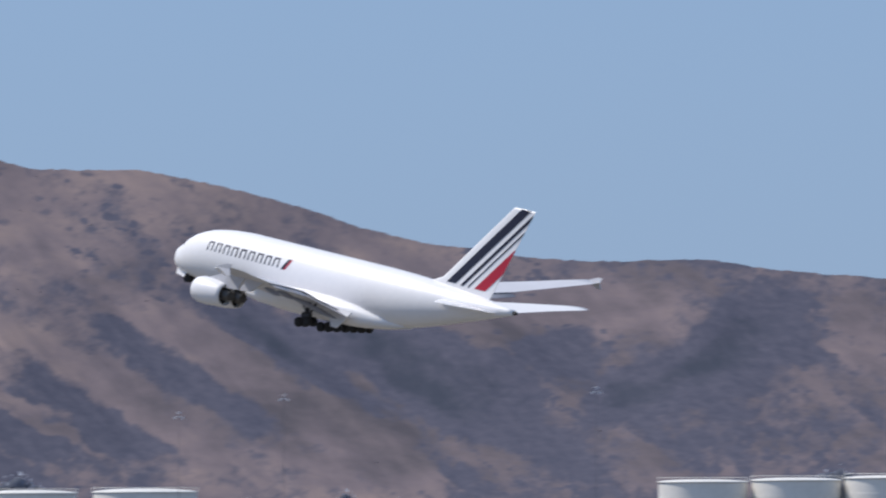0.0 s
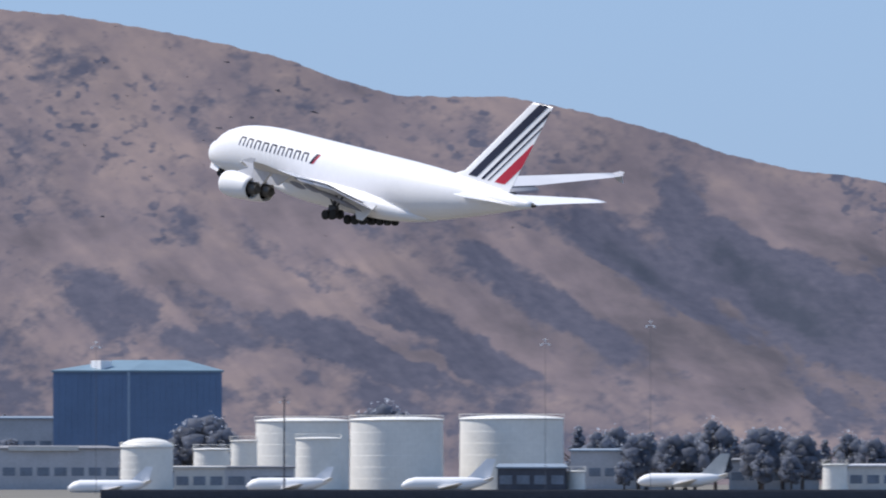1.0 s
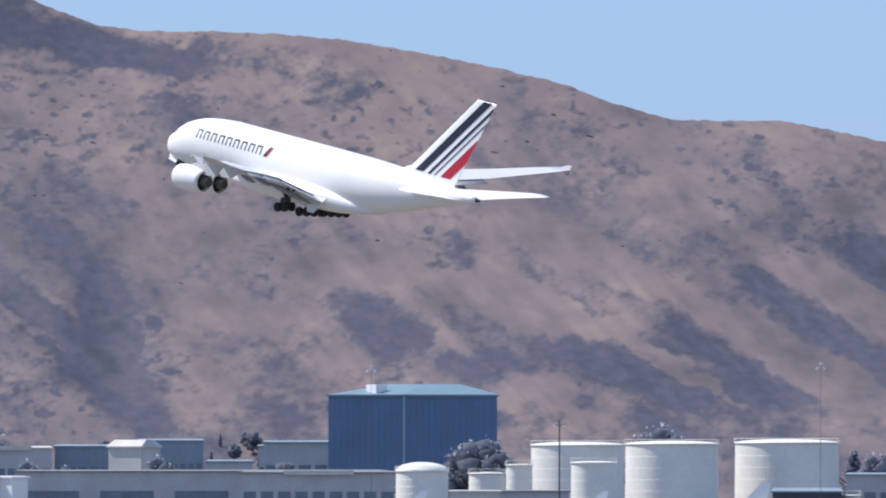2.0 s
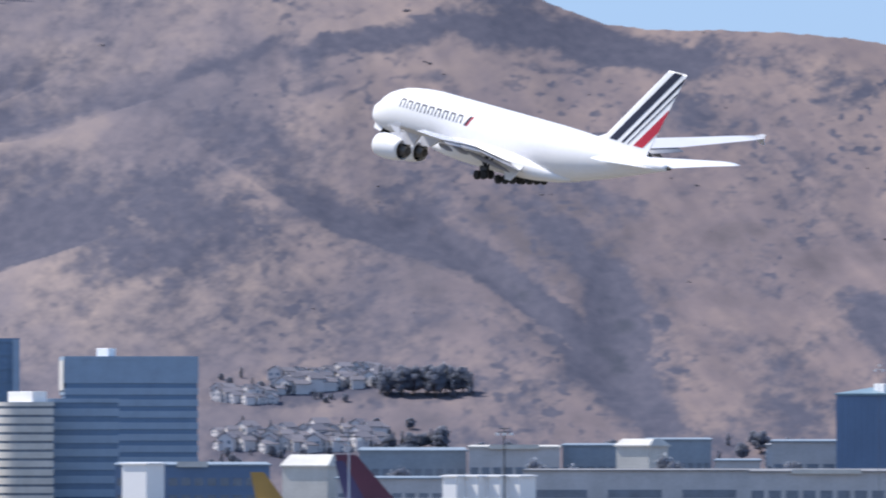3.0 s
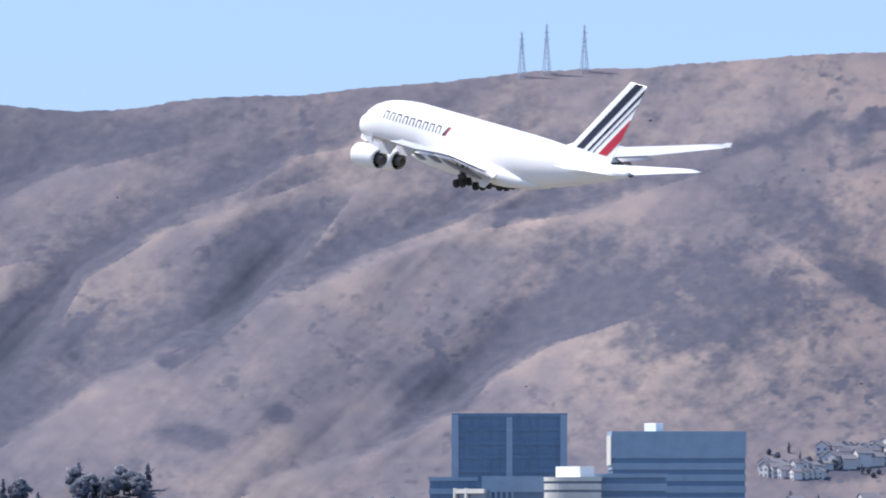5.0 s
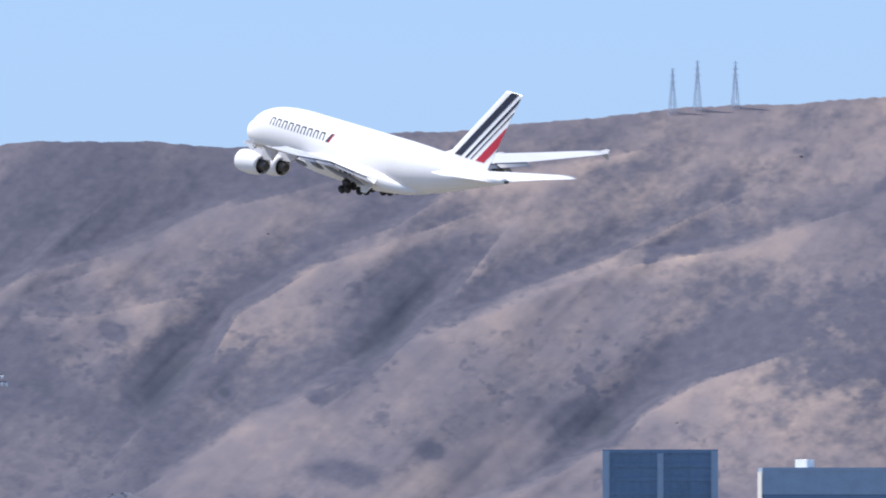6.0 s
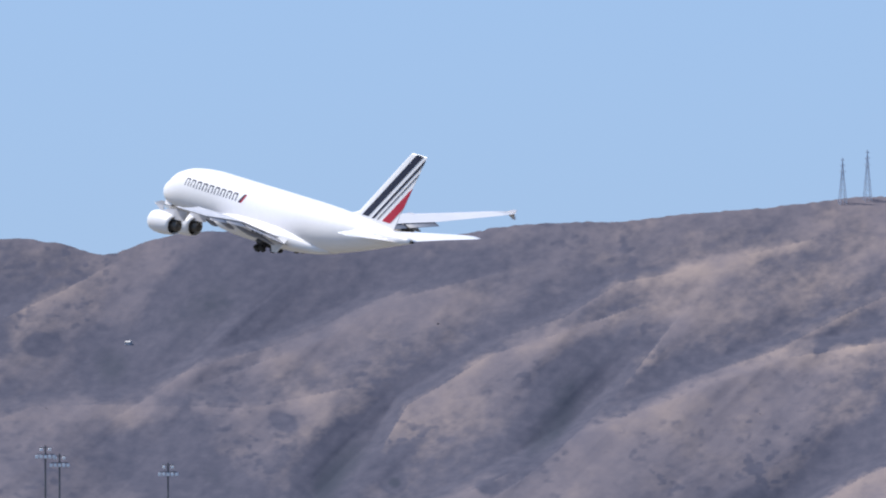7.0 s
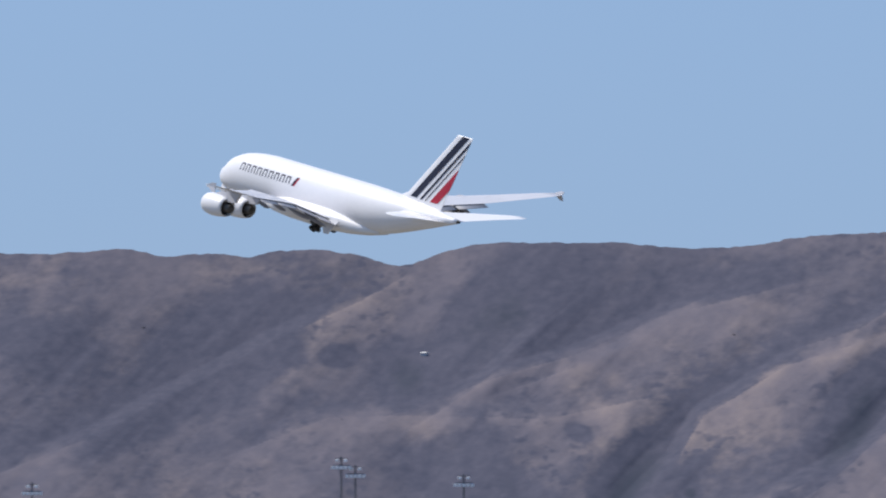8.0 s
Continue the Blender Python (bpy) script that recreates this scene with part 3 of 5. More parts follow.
def build_gear(parent, name, pivot, foot, axles, half_track, tilt):
    """One main gear leg with its bogie; its own origin is the hinge."""
    px, py, pz = pivot
    bm = bmesh.new()
    fx, fy, fz = foot[0] - px, foot[1] - py, foot[2] - pz
    rod(bm, (0, 0, 0), (fx, fy, fz), 0.34, 10, 0.24)
    rod(bm, (1.6, 0, -0.2), (fx, fy, fz * 0.6), 0.14, 8)
    length = 1.7 * (axles - 1) / 2
    rod(bm, (fx + length + 0.2, fy, fz + tilt * length), (fx - length - 0.2, fy, fz - tilt * length), 0.32, 8)
    rod(bm, (-1.5, 0, -0.1), (fx - 0.3, fy, fz * 0.75), 0.18, 8)
    box(bm, fx - 0.9, fx + 0.9, fy - 0.35, fy + 0.35, fz * 0.55, fz * 0.92, 0.1)
    gear = part(name, bm, STEEL, parent, "steel landing gear leg and bogie beam")
    gear.location = pivot
    for i in range(axles):
        dx = length - 1.7 * i
        for sy in (-1, 1):
            build_wheel(gear, fx + dx, fy + sy * half_track, fz + tilt * dx)
    return gear


def build_aircraft():
    jet = thing("airliner", "white double-deck four-engined airliner climbing with gear down", "aircraft")
    # fuselage
    bm = bmesh.new()
    k, rings = 40, []
    xs = [0, 0.08, 0.2, 0.42, 0.7, 1.1, 1.5, 1.8, 2.05, 2.3, 2.7, 3.1, 3.7, 4.3, 5.3, 6, 6.8, 7.6, 8.5, 9.5, 10.7, 12, 13.5, 15, 18, 22, 26, 30, 34, 38, 42, 45, 48, 50.5, 53, 55.5, 58, 61, 64, 66.5, 68.5, 70, 71]
    for x in xs:
        t, b, w = interp(x, TOP), interp(x, LOW), interp(x, HALF)
        rings.append([(-x, w * math.cos(2 * math.pi * i / k), (t + b) / 2 + (t - b) / 2 * math.sin(2 * math.pi * i / k)) for i in range(k)])
    loft(bm, rings)
    part("fuselage", bm, WHITE, jet, "white glossy fuselage", True)
    bm = bmesh.new()
    turned(bm, ((-71.6, 0.22), (-71.0, 0.34)), 14, "x", (0, 0, 2.5))
    part("tail_exhaust", bm, SOOT, jet, "dark exhaust in the tail cone")
    # belly fairing
    bm = bmesh.new()
    rings = []
    for x, w, lo, hi in ((15.5, 1.6, -4.25, -3.4), (18, 3.2, -4.6, -2.4), (21, 4.1, -4.95, -1.5), (25, 4.6, -5.2, -0.9), (32, 4.8, -5.3, -0.7), (38, 4.75, -5.25, -0.8), (42, 4.2, -5.0, -1.2), (46, 3.2, -4.5, -2.0), (50, 1.4, -3.7, -2.8)):
        rings.append([(-x, w * math.copysign(abs(math.cos(a)) ** 0.75, math.cos(a)), (lo + hi) / 2 + (hi - lo) / 2 * math.copysign(abs(math.sin(a)) ** 0.8, math.sin(a))) for a in [2 * math.pi * i / 32 for i in range(32)]])
    loft(bm, rings)
    part("belly_fairing", bm, WHITE, jet, "white bulged belly fairing", True)
    for s in (1, -1):
        side = "port" if s > 0 else "starboard"
        bm = bmesh.new()
        loft(bm, [[(p[0], s * p[1], p[2]) for p in section(*w, twist=-0.03 + 0.085 * w[0] / 39)] for w in WING])
        wing = part("wing", bm, WINGGREY, jet, "light grey swept wing", True)
        # flaps, drooped for the climb
        for y0, y1 in ((4.6, 9.0), (9.3, 14.2), (15.0, 20.0), (20.4, 25.6)):
            bm = bmesh.new()
            rings = []
            for y in (y0, y1):
                le, ch, z, th = wing_at(y)
                te, size = le + ch, (0.20 if y1 < 15 else 0.17) * ch
                base = (-(te - 0.35 * size), s * y, z + (-0.03 + 0.085 * y / 39) * 0.93 * ch - 0.12)
                ring = []
                for c, h in foil(6):
                    a = radians(13)
                    dx, dz = c * size * 1.15, h * 0.45
                    ring.append((base[0] - dx * math.cos(a) - dz * math.sin(a), base[1], base[2] - dx * math.sin(a) + dz * math.cos(a)))
                rings.append(ring)
            loft(bm, rings)
            part("flap", bm, FLAPSHADE, wing, "lowered flap", True)
        for y in (7.0, 11.5, 17.5, 22.8):
            le, ch, z, th = wing_at(y)
            bm = bmesh.new()
            prof = [(-0.55, 0.02), (-0.45, 0.2), (-0.2, 0.42), (0.1, 0.5), (0.36, 0.34), (0.58, 0.04)]
            size = (1.5 + 0.30 * ch) * (1.0 if y < 15 else 0.72)
            rings = []
            for a, r in prof:
                x = -(le + 0.88 * ch) - a * size
                zc = z - 0.55 - 0.28 * (a + 0.55) * size * 0.5 - 0.02 * ch
                rings.append([(x, s * y + 0.5 * r * math.cos(q), zc + 0.85 * r * math.sin(q)) for q in [2 * math.pi * i / 12 for i in range(12)]])
            loft(bm, rings)
            part("flap_track_fairing", bm, FLAPSHADE, wing, "canoe-shaped flap fairing", True)
        # slats along the leading edge
        for y0, y1 in ((5.5, 13.0), (16.5, 24.0), (27.3, 38.0)):
            bm = bmesh.new()
            rings = []
            for y in (y0, (y0 + y1) / 2, y1):
                le, ch, z, th = wing_at(y)
                rings.append([(-le + 0.45 - c * 0.11 * ch, s * y, z - 0.22 - 0.10 * (1 - c) + h * th * 0.7) for c, h in foil(6)])
            loft(bm, rings)
            part("slat", bm, WHITE, wing, "extended leading edge slat", True)
        bm = bmesh.new()
        for z0, z1, back in ((4.4, 5.1, 1.5), (4.35, 3.4, 1.5)):
            loft(bm, [[(-47.8, s * 39.36, z0), (-50.3, s * 39.36, z0), (-50.3, s * 39.5, z0), (-47.8, s * 39.5, z0)],
                      [(-49.0 - back * 0.5, s * 39.5, z1), (-50.7, s * 39.5, z1), (-50.7, s * 39.6, z1), (-49.0 - back * 0.5, s * 39.6, z1)]])
        part("wingtip_fence", bm, WINGGREY, wing, "grey arrow-shaped wingtip fence")
        # engines
        for y, inlet, zc in ((15.1, -23.1, -3.05), (26.2, -31.4, -1.5)):
            bm = bmesh.new()
            turned(bm, ((inlet - 1.5, 1.42), (inlet - 0.4, 1.46), (inlet - 0.05, 1.58), (inlet + 0.0, 1.68), (inlet - 0.15, 1.80), (inlet - 0.9, 1.98), (inlet - 2.2, 2.06), (inlet - 3.6, 2.0), (inlet - 5.2, 1.78), (inlet - 5.9, 1.62), (inlet - 5.9, 1.54), (inlet - 4.6, 1.62)), 36, "x", (0, s * y, zc), caps=False)
            eng = part("engine", bm, WHITE, jet, "white rounded engine nacelle", True)
            bm = bmesh.new()
            turned(bm, ((inlet - 1.4, 0.05), (inlet - 1.5, 1.44), (inlet - 1.7, 1.44), (inlet - 4.7, 1.60), (inlet - 4.8, 0.98)), 30, "x", (0, s * y, zc), caps=False)
            part("fan", bm, SOOT, eng, "dark fan and bypass duct", True)
            bm = bmesh.new()
            turned(bm, ((inlet - 4.6, 1.02), (inlet - 5.8, 0.98), (inlet - 6.9, 0.72), (inlet - 7.0, 0.62), (inlet - 6.9, 0.48), (inlet - 7.8, 0.05)), 24, "x", (0, s * y, zc))
            part("core_nozzle", bm, NOZZLE, eng, "bare metal core nozzle and plug", True)
            le, ch, z, th = wing_at(y)
            bm = bmesh.new()
            loft(bm, [[(inlet - 1.6, s * y - 0.2, zc + 1.9), (inlet - 1.6, s * y + 0.2, zc + 1.9), (inlet - 1.4, s * y + 0.2, zc + 1.7), (inlet - 1.4, s * y - 0.2, zc + 1.7)],
                      [(-le - 0.5, s * y - 0.35, z + 0.35), (-le - 0.5, s * y + 0.35, z + 0.35), (inlet - 5.2, s * y + 0.35, zc + 1.0), (inlet - 5.2, s * y - 0.35, zc + 1.0)],
                      [(-le - 0.45 * ch, s * y - 0.25, z + 0.1), (-le - 0.45 * ch, s * y + 0.25, z + 0.1), (inlet - 8.2, s * y + 0.2, zc + 1.25), (inlet - 8.2, s * y - 0.2, zc + 1.25)]])
            part("pylon", bm, WINGGREY, eng, "grey engine pylon")
        # tailplane
        bm = bmesh.new()
        rings = [[(p[0], s * p[1], p[2]) for p in section(y, le, ch, z, th)] for y, le, ch, z, th in ((0.8, 56.5, 12.0, 1.9, 1.1), (4.0, 59.2, 9.6, 2.25, 0.9), (9.0, 63.6, 6.6, 2.85, 0.6), (14.0, 67.9, 3.9, 3.4, 0.32), (15.2, 69.2, 2.4, 3.5, 0.18))]
        loft(bm, rings)
        part("tailplane", bm, WHITE, jet, "white swept tailplane", True)
    # fin
    fin_le = lambda z: 55.7 + (z - 5.3) * 0.988 if z > 5.3 else 55.7 - (5.3 - z) * 2.4
    fin_te = lambda z: 65.55 + (z - 3.1) * 0.466
    fin_th = lambda z: 0.95 - 0.038 * (z - 3)
    bm = bmesh.new()
    loft(bm, [[(p[0], p[1], p[2]) for p in section(z, fin_le(z), fin_te(z) - fin_le(z), 0, fin_th(z), True)] for z in (2.8, 3.8, 4.6, 5.3, 8, 11, 14, 16.8, 17.5, 17.85)])
    fin = part("fin", bm, WHITE, jet, "white tail fin with slanting stripes", True)

    def fin_y(x, z):
        c = min(max((-x - fin_le(z)) / (fin_te(z) - fin_le(z)), 0.0), 1.0)
        return 1.65 * (0.9 * math.sqrt(c) - 0.36 * c - c * c + 0.46 * c ** 3) * 0.55 * fin_th(z) + 0.05

    for name, a, b, z0, mat, label in (("stripe", 1.2, 3.05, 4.75, NAVY, "broad navy stripe"), ("stripe", 4.1, 4.75, 4.65, NAVY, "narrow navy stripe"), ("stripe", 5.55, 5.85, 4.6, NAVY, "thin navy stripe"), ("stripe", 7.0, 9.2, 4.6, RED, "broad red stripe")):
        for s in (1, -1):
            bm = bmesh.new()
            rows, n = [], 40
            for i in range(n + 1):
                z = z0 + (17.8 - z0) * i / n
                edge = 56.1 + (z - 5.3) * 0.988
                x0, x1 = edge + a, min(edge + b, fin_te(z) - 0.03)
                if x1 - x0 < 0.04:
                    break
                rows.append([bm.verts.new((-(x0 + (x1 - x0) * j / 4), s * fin_y(-(x0 + (x1 - x0) * j / 4), z), z)) for j in range(5)])
            for r0, r1 in zip(rows, rows[1:]):
                for j in range(4):
                    bm.faces.new((r0[j], r0[j + 1], r1[j + 1], r1[j]))
            part(name, bm, mat, fin, label)
    # title on the side: nine plain open marks and a slanting bar
    for i in range(9):
        x0 = -9.3 - i * 1.79
        bm = bmesh.new()
        w, h0, h1, st = 1.2, 1.05, 2.45, 0.25

        def mark(xa, xb, za, zb):
            n = 3
            rows = []
            for j in range(n + 1):
                z = za + (zb - za) * j / n
                rows.append([bm.verts.new((x - 0.06 * (z - h0), hull_side(x, z) + 0.03, z)) for x in (xa, (xa + xb) / 2, xb)])
            for r0, r1 in zip(rows, rows[1:]):
                for j in range(2):
                    bm.faces.new((r0[j], r0[j + 1], r1[j + 1], r1[j]))
        mark(x0, x0 - st, h0, h1)
        mark(x0 - w + st, x0 - w, h0, h1)
        mark(x0 - st, x0 - w + st, h1 - st, h1)
        part("title_mark", bm, NAVY, jet, "plain navy mark in place of the title")
    bm = bmesh.new()
    rows = []
    for j in range(5):
        z = 0.95 + 1.65 * j / 4
        x = -25.95 - 0.62 * (z - 0.95)
        rows.append([bm.verts.new((x + q, hull_side(x, z) + 0.03, z)) for q in (0.5, -0.05)])
    for r0, r1 in zip(rows, rows[1:]):
        bm.faces.new((r0[0], r0[1], r1[1], r1[0]))
    part("title_bar", bm, NAVY, jet, "slanting navy bar")
    bm = bmesh.new()
    rows = []
    for j in range(5):
        z = 0.95 + 1.65 * j / 4
        x = -25.95 - 0.62 * (z - 0.95)
        rows.append([bm.verts.new((x + q, hull_side(x, z) + 0.03, z)) for q in (-0.06, -0.42)])
    for r0, r1 in zip(rows, rows[1:]):
        bm.faces.new((r0[0], r0[1], r1[1], r1[0]))
    part("title_bar", bm, RED, jet, "slanting red bar")
    # leg doors
    for s in (1, -1):
        bm = bmesh.new()
        loft(bm, [[(-37.9, s * 5.0, -2.7), (-42.8, s * 4.8, -2.7), (-42.8, s * 5.0, -2.6), (-37.9, s * 5.2, -2.6)],
                  [(-39.8, s * 5.75, -5.3), (-41.0, s * 5.7, -5.3), (-41.0, s * 5.85, -5.25), (-39.8, s * 5.9, -5.25)]])
        part("gear_door", bm, WHITE, jet, "white hanging gear door")
    # nose gear folding into the chin
    nose = part("nose_gear", boxed(-3.6, -2.9, -0.2, 0.2, -4.4, -3.4), STEEL, jet, "steel nose gear leg")
    for q in (-0.4, 0.4):
        build_wheel(nose, -3.3, q, -4.2)
    for s in (1, -1):
        bm = bmesh.new()
        loft(bm, [[(-1.3, s * 0.75, -3.0), (-3.4, s * 0.8, -3.4), (-3.4, s * 0.86, -3.4), (-1.3, s * 0.81, -3.0)],
                  [(-1.45, s * 1.0, -3.85), (-3.2, s * 1.05, -4.15), (-3.2, s * 1.11, -4.15), (-1.45, s * 1.06, -3.85)]])
        part("nose_gear_door", bm, WHITE, jet, "white open nose gear door")
    gears = []
    for s in (1, -1):
        gears.append(("wing", s, build_gear(jet, "wing_gear", (-34.4, s * 5.6, -2.4), (-34.9, s * 6.2, -5.45), 2, 0.68, -0.22)))
    for s in (1, -1):
        gears.append(("body", s, build_gear(jet, "body_gear", (-36.8, s * 2.6, -3.0), (-37.1, s * 2.65, -5.78), 3, 0.76, -0.16)))
    return jet, gears


airliner, gears = build_aircraft()


# ---- builders for the airport, the town and the plants ----
def hill_at(u, v, sink=0.0):
    """The place on the hillside on a sight line."""
    us, vg, dg = HILL
    i = int(np.clip(round((u - us[0]) / (us[1] - us[0])), 0, len(us) - 1))
    p = site(u, v, float(np.interp(-v, -vg[:, i], dg[:, i])))
    p.z -= sink
    return p


def facing(p, turn=0.0, z=0.0):
    """A pose at p whose -y side looks back at the stand."""
    return pose(p.x, p.y, z, 0, 0, -math.degrees(math.atan2(p.x, p.y)) + turn)


def clump(bm, c, r, rng, flat=0.8):
    """A small uneven leafy lump."""
    geo = bmesh.ops.create_icosphere(bm, subdivisions=1, radius=r, matrix=Matrix.Translation(c) @ Euler((rng.random() * 6, rng.random() * 6, rng.random() * 6)).to_matrix().to_4x4())
    for v in geo["verts"]:
        q = v.co - Vector(c)
        v.co = Vector(c) + Vector((q.x, q.y, q.z * flat)) * (0.65 + 0.7 * rng.random())


def tree_meshes(n, seed, kind):
    """Trunk with limbs, and a crown of leafy boughs with single leaf sprays, for a tree one unit high."""
    rng = random.Random(seed)
    trunk, crown = bmesh.new(), bmesh.new()
    rod(trunk, (0, 0, -0.05), (0.01, 0, 0.5), 0.035, 8, 0.02)
    for i in range(6):
        a = i * 1.1 + rng.random()
        rod(trunk, (0, 0, 0.25 + 0.05 * i), (0.22 * math.cos(a), 0.22 * math.sin(a), 0.5 + 0.06 * i), 0.014, 6, 0.005)
    boughs = []
    for i in range(46):
        a, t = rng.random() * 6.283, (i + rng.random()) / 46
        if kind == "round":
            z, rad = 0.26 + 0.62 * t, 0.30 * math.sin(math.pi * (0.14 + 0.80 * t)) ** 0.7 * (0.45 + 0.55 * rng.random())
            size = 0.125 * (0.75 + 0.5 * rng.random())
        else:
            z, rad = 0.16 + 0.76 * t, 0.11 * (1.05 - t) ** 0.7 * (0.3 + 0.7 * rng.random())
            size = 0.06 * (1.25 - 0.7 * t)
        boughs.append((Vector((rad * math.cos(a), rad * math.sin(a), z)), size))
        clump(crown, boughs[-1][0], size * 0.86, rng, 0.9)
    for i in range(n):
        c, size = boughs[rng.randrange(len(boughs))]
        d = Vector((rng.gauss(0, 1), rng.gauss(0, 1), rng.gauss(0.15, 1))).normalized()
        p = c + d * size * (0.85 + 0.4 * rng.random())
        m = Euler((rng.uniform(-0.8, 0.8), rng.uniform(-0.8, 0.8), rng.random() * 6.283)).to_matrix()
        h = d.to_track_quat("Z", "Y").to_matrix() @ m
        s = 0.020 * (0.6 + 0.8 * rng.random()) * (1 if kind == "round" else 0.8)
        crown.faces.new([crown.verts.new(p + h @ Vector(q) * s) for q in ((-1.2, 0, 0), (0, -0.8, 0.25), (1.2, 0, 0), (0, 0.8, 0.25))])
    return trunk, crown


TREES = []


def make_trees():
    for i, kind in enumerate(("round", "round", "round", "tall")):
        t = thing("tree", "dark green leafy tree" if kind == "round" else "tall slender dark green tree", "tree", pose(0, 0, -200), "trees of the town")
        trunk, crown = tree_meshes(520 if kind == "round" else 420, 5 + i, kind)
        part("trunk", trunk, BARK, t)
        part("crown", crown, LEAF, t, "dense foliage, tinted blue-grey for haze", True)
        TREES.append(t)


used_tree = set()


def plant_tree(p, h, i, wide=1.0, label=""):
    src = TREES[i % len(TREES)]
    m = Matrix.LocRotScale(p, Euler((0, 0, (i * 2.399) % 6.28)), None)
    if src.name in used_tree:
        t = copy_thing(src, m)
    else:
        t, _ = src, used_tree.add(src.name)
        t.matrix_world = m
    t.scale = (h * wide, h * wide, h)
    if label:
        tagged(t, label)
    return t


def mast(u, v_top, d, arms, label, name="floodlight_mast", wide=3.4, thin=0.16, paint=None, head=None):
    p = site(u, 815, d)
    h = site(u, v_top, d).z
    t = thing(name, label, "lamp mast", facing(p), "floodlight masts")
    bm = bmesh.new()
    rod(bm, (0, 0, 0), (0, 0, h), thin * 1.5, 10, thin)
    part("pole", bm, paint or GALV, t)
    bm = bmesh.new()
    beam = 0.2 if wide > 2 else 0.09
    box(bm, -wide / 2, wide / 2, -0.12, 0.12, h - 0.35, h - 0.35 + beam)
    box(bm, -wide * 0.34, wide * 0.34, -0.12, 0.12, h + 0.35, h + 0.35 + beam * 0.75)
    rod(bm, (0, 0, h), (0, 0, h + 0.6), 0.09, 6)
    part("crossarm", bm, GALV if thin > 0.05 else WHITE, t)
    for i in range(arms):
        x = -wide / 2 + wide * i / max(arms - 1, 1)
        bm = bmesh.new()
        q = 0.34 if wide > 2 else 0.17
        box(bm, x - q, x + q, -0.5, 0.35, h - 0.56 - q, h - 0.38, 0.06)
        lamp = part("lamp_head", bm, head or WHITE, t, "boxy floodlight housing")
        part("lens", boxed(x - q * 0.82, x + q * 0.82, -0.54, -0.505, h - 0.54 - q, h - 0.42), LAMPGLASS, lamp, "pale lamp glass")
    if arms > 3:
        for x in (-wide * 0.25, wide * 0.25):
            lamp = part("lamp_head", boxed(x - 0.16, x + 0.16, -0.35, 0.25, h + 0.02, h + 0.32, bevel=0.04), WHITE, t, "floodlight housing")
            part("lens", boxed(x - 0.13, x + 0.13, -0.39, -0.355, h + 0.05, h + 0.28), LAMPGLASS, lamp, "pale lamp glass")
    return t


def tank(u0, u1, v_top, d, label, dome=0.035, name="storage_tank"):
    """A round tank of welded courses with a low cone or dome, a rim and a stair."""
    c = site((u0 + u1) / 2, 815, d)
    r, h = span(u1 - u0, d) / 2, site(0, v_top, d).z
    t = thing(name, label, "tank", facing(c), "storage tanks")
    bm = bmesh.new()
    n = 6
    prof = []
    for i in range(n):
        prof += [(h * i / n, r - 0.02 * i), (h * (i + 1) / n - 0.03, r - 0.02 * i)]
    turned(bm, prof, 72)
    part("shell", bm, TANKWHITE, t, "cream-white welded steel shell")
    bm = bmesh.new()
    turned(bm, [(h + 0.02, r + 0.12), (h + 0.2, r + 0.12)] + [(h + 0.2 + 2 * r * dome * math.sin(a), r * math.cos(a)) for a in [k * math.pi / 20 for k in range(1, 10)]], 72)
    part("roof", bm, TANKWHITE, t, "pale shallow roof", True)
    bm = bmesh.new()
    for k in range(36):
        a = k * math.pi / 18
        rod(bm, ((r + 0.05) * math.cos(a), (r + 0.05) * math.sin(a), h + 0.2), ((r + 0.05) * math.cos(a), (r + 0.05) * math.sin(a), h + 1.1), 0.04, 5)
        b = a + math.pi / 18
        rod(bm, ((r + 0.05) * math.cos(a), (r + 0.05) * math.sin(a), h + 1.1), ((r + 0.05) * math.cos(b), (r + 0.05) * math.sin(b), h + 1.1), 0.035, 5)
    part("guard_rail", bm, TANKWHITE, t, "thin pale guard rail")
    return t


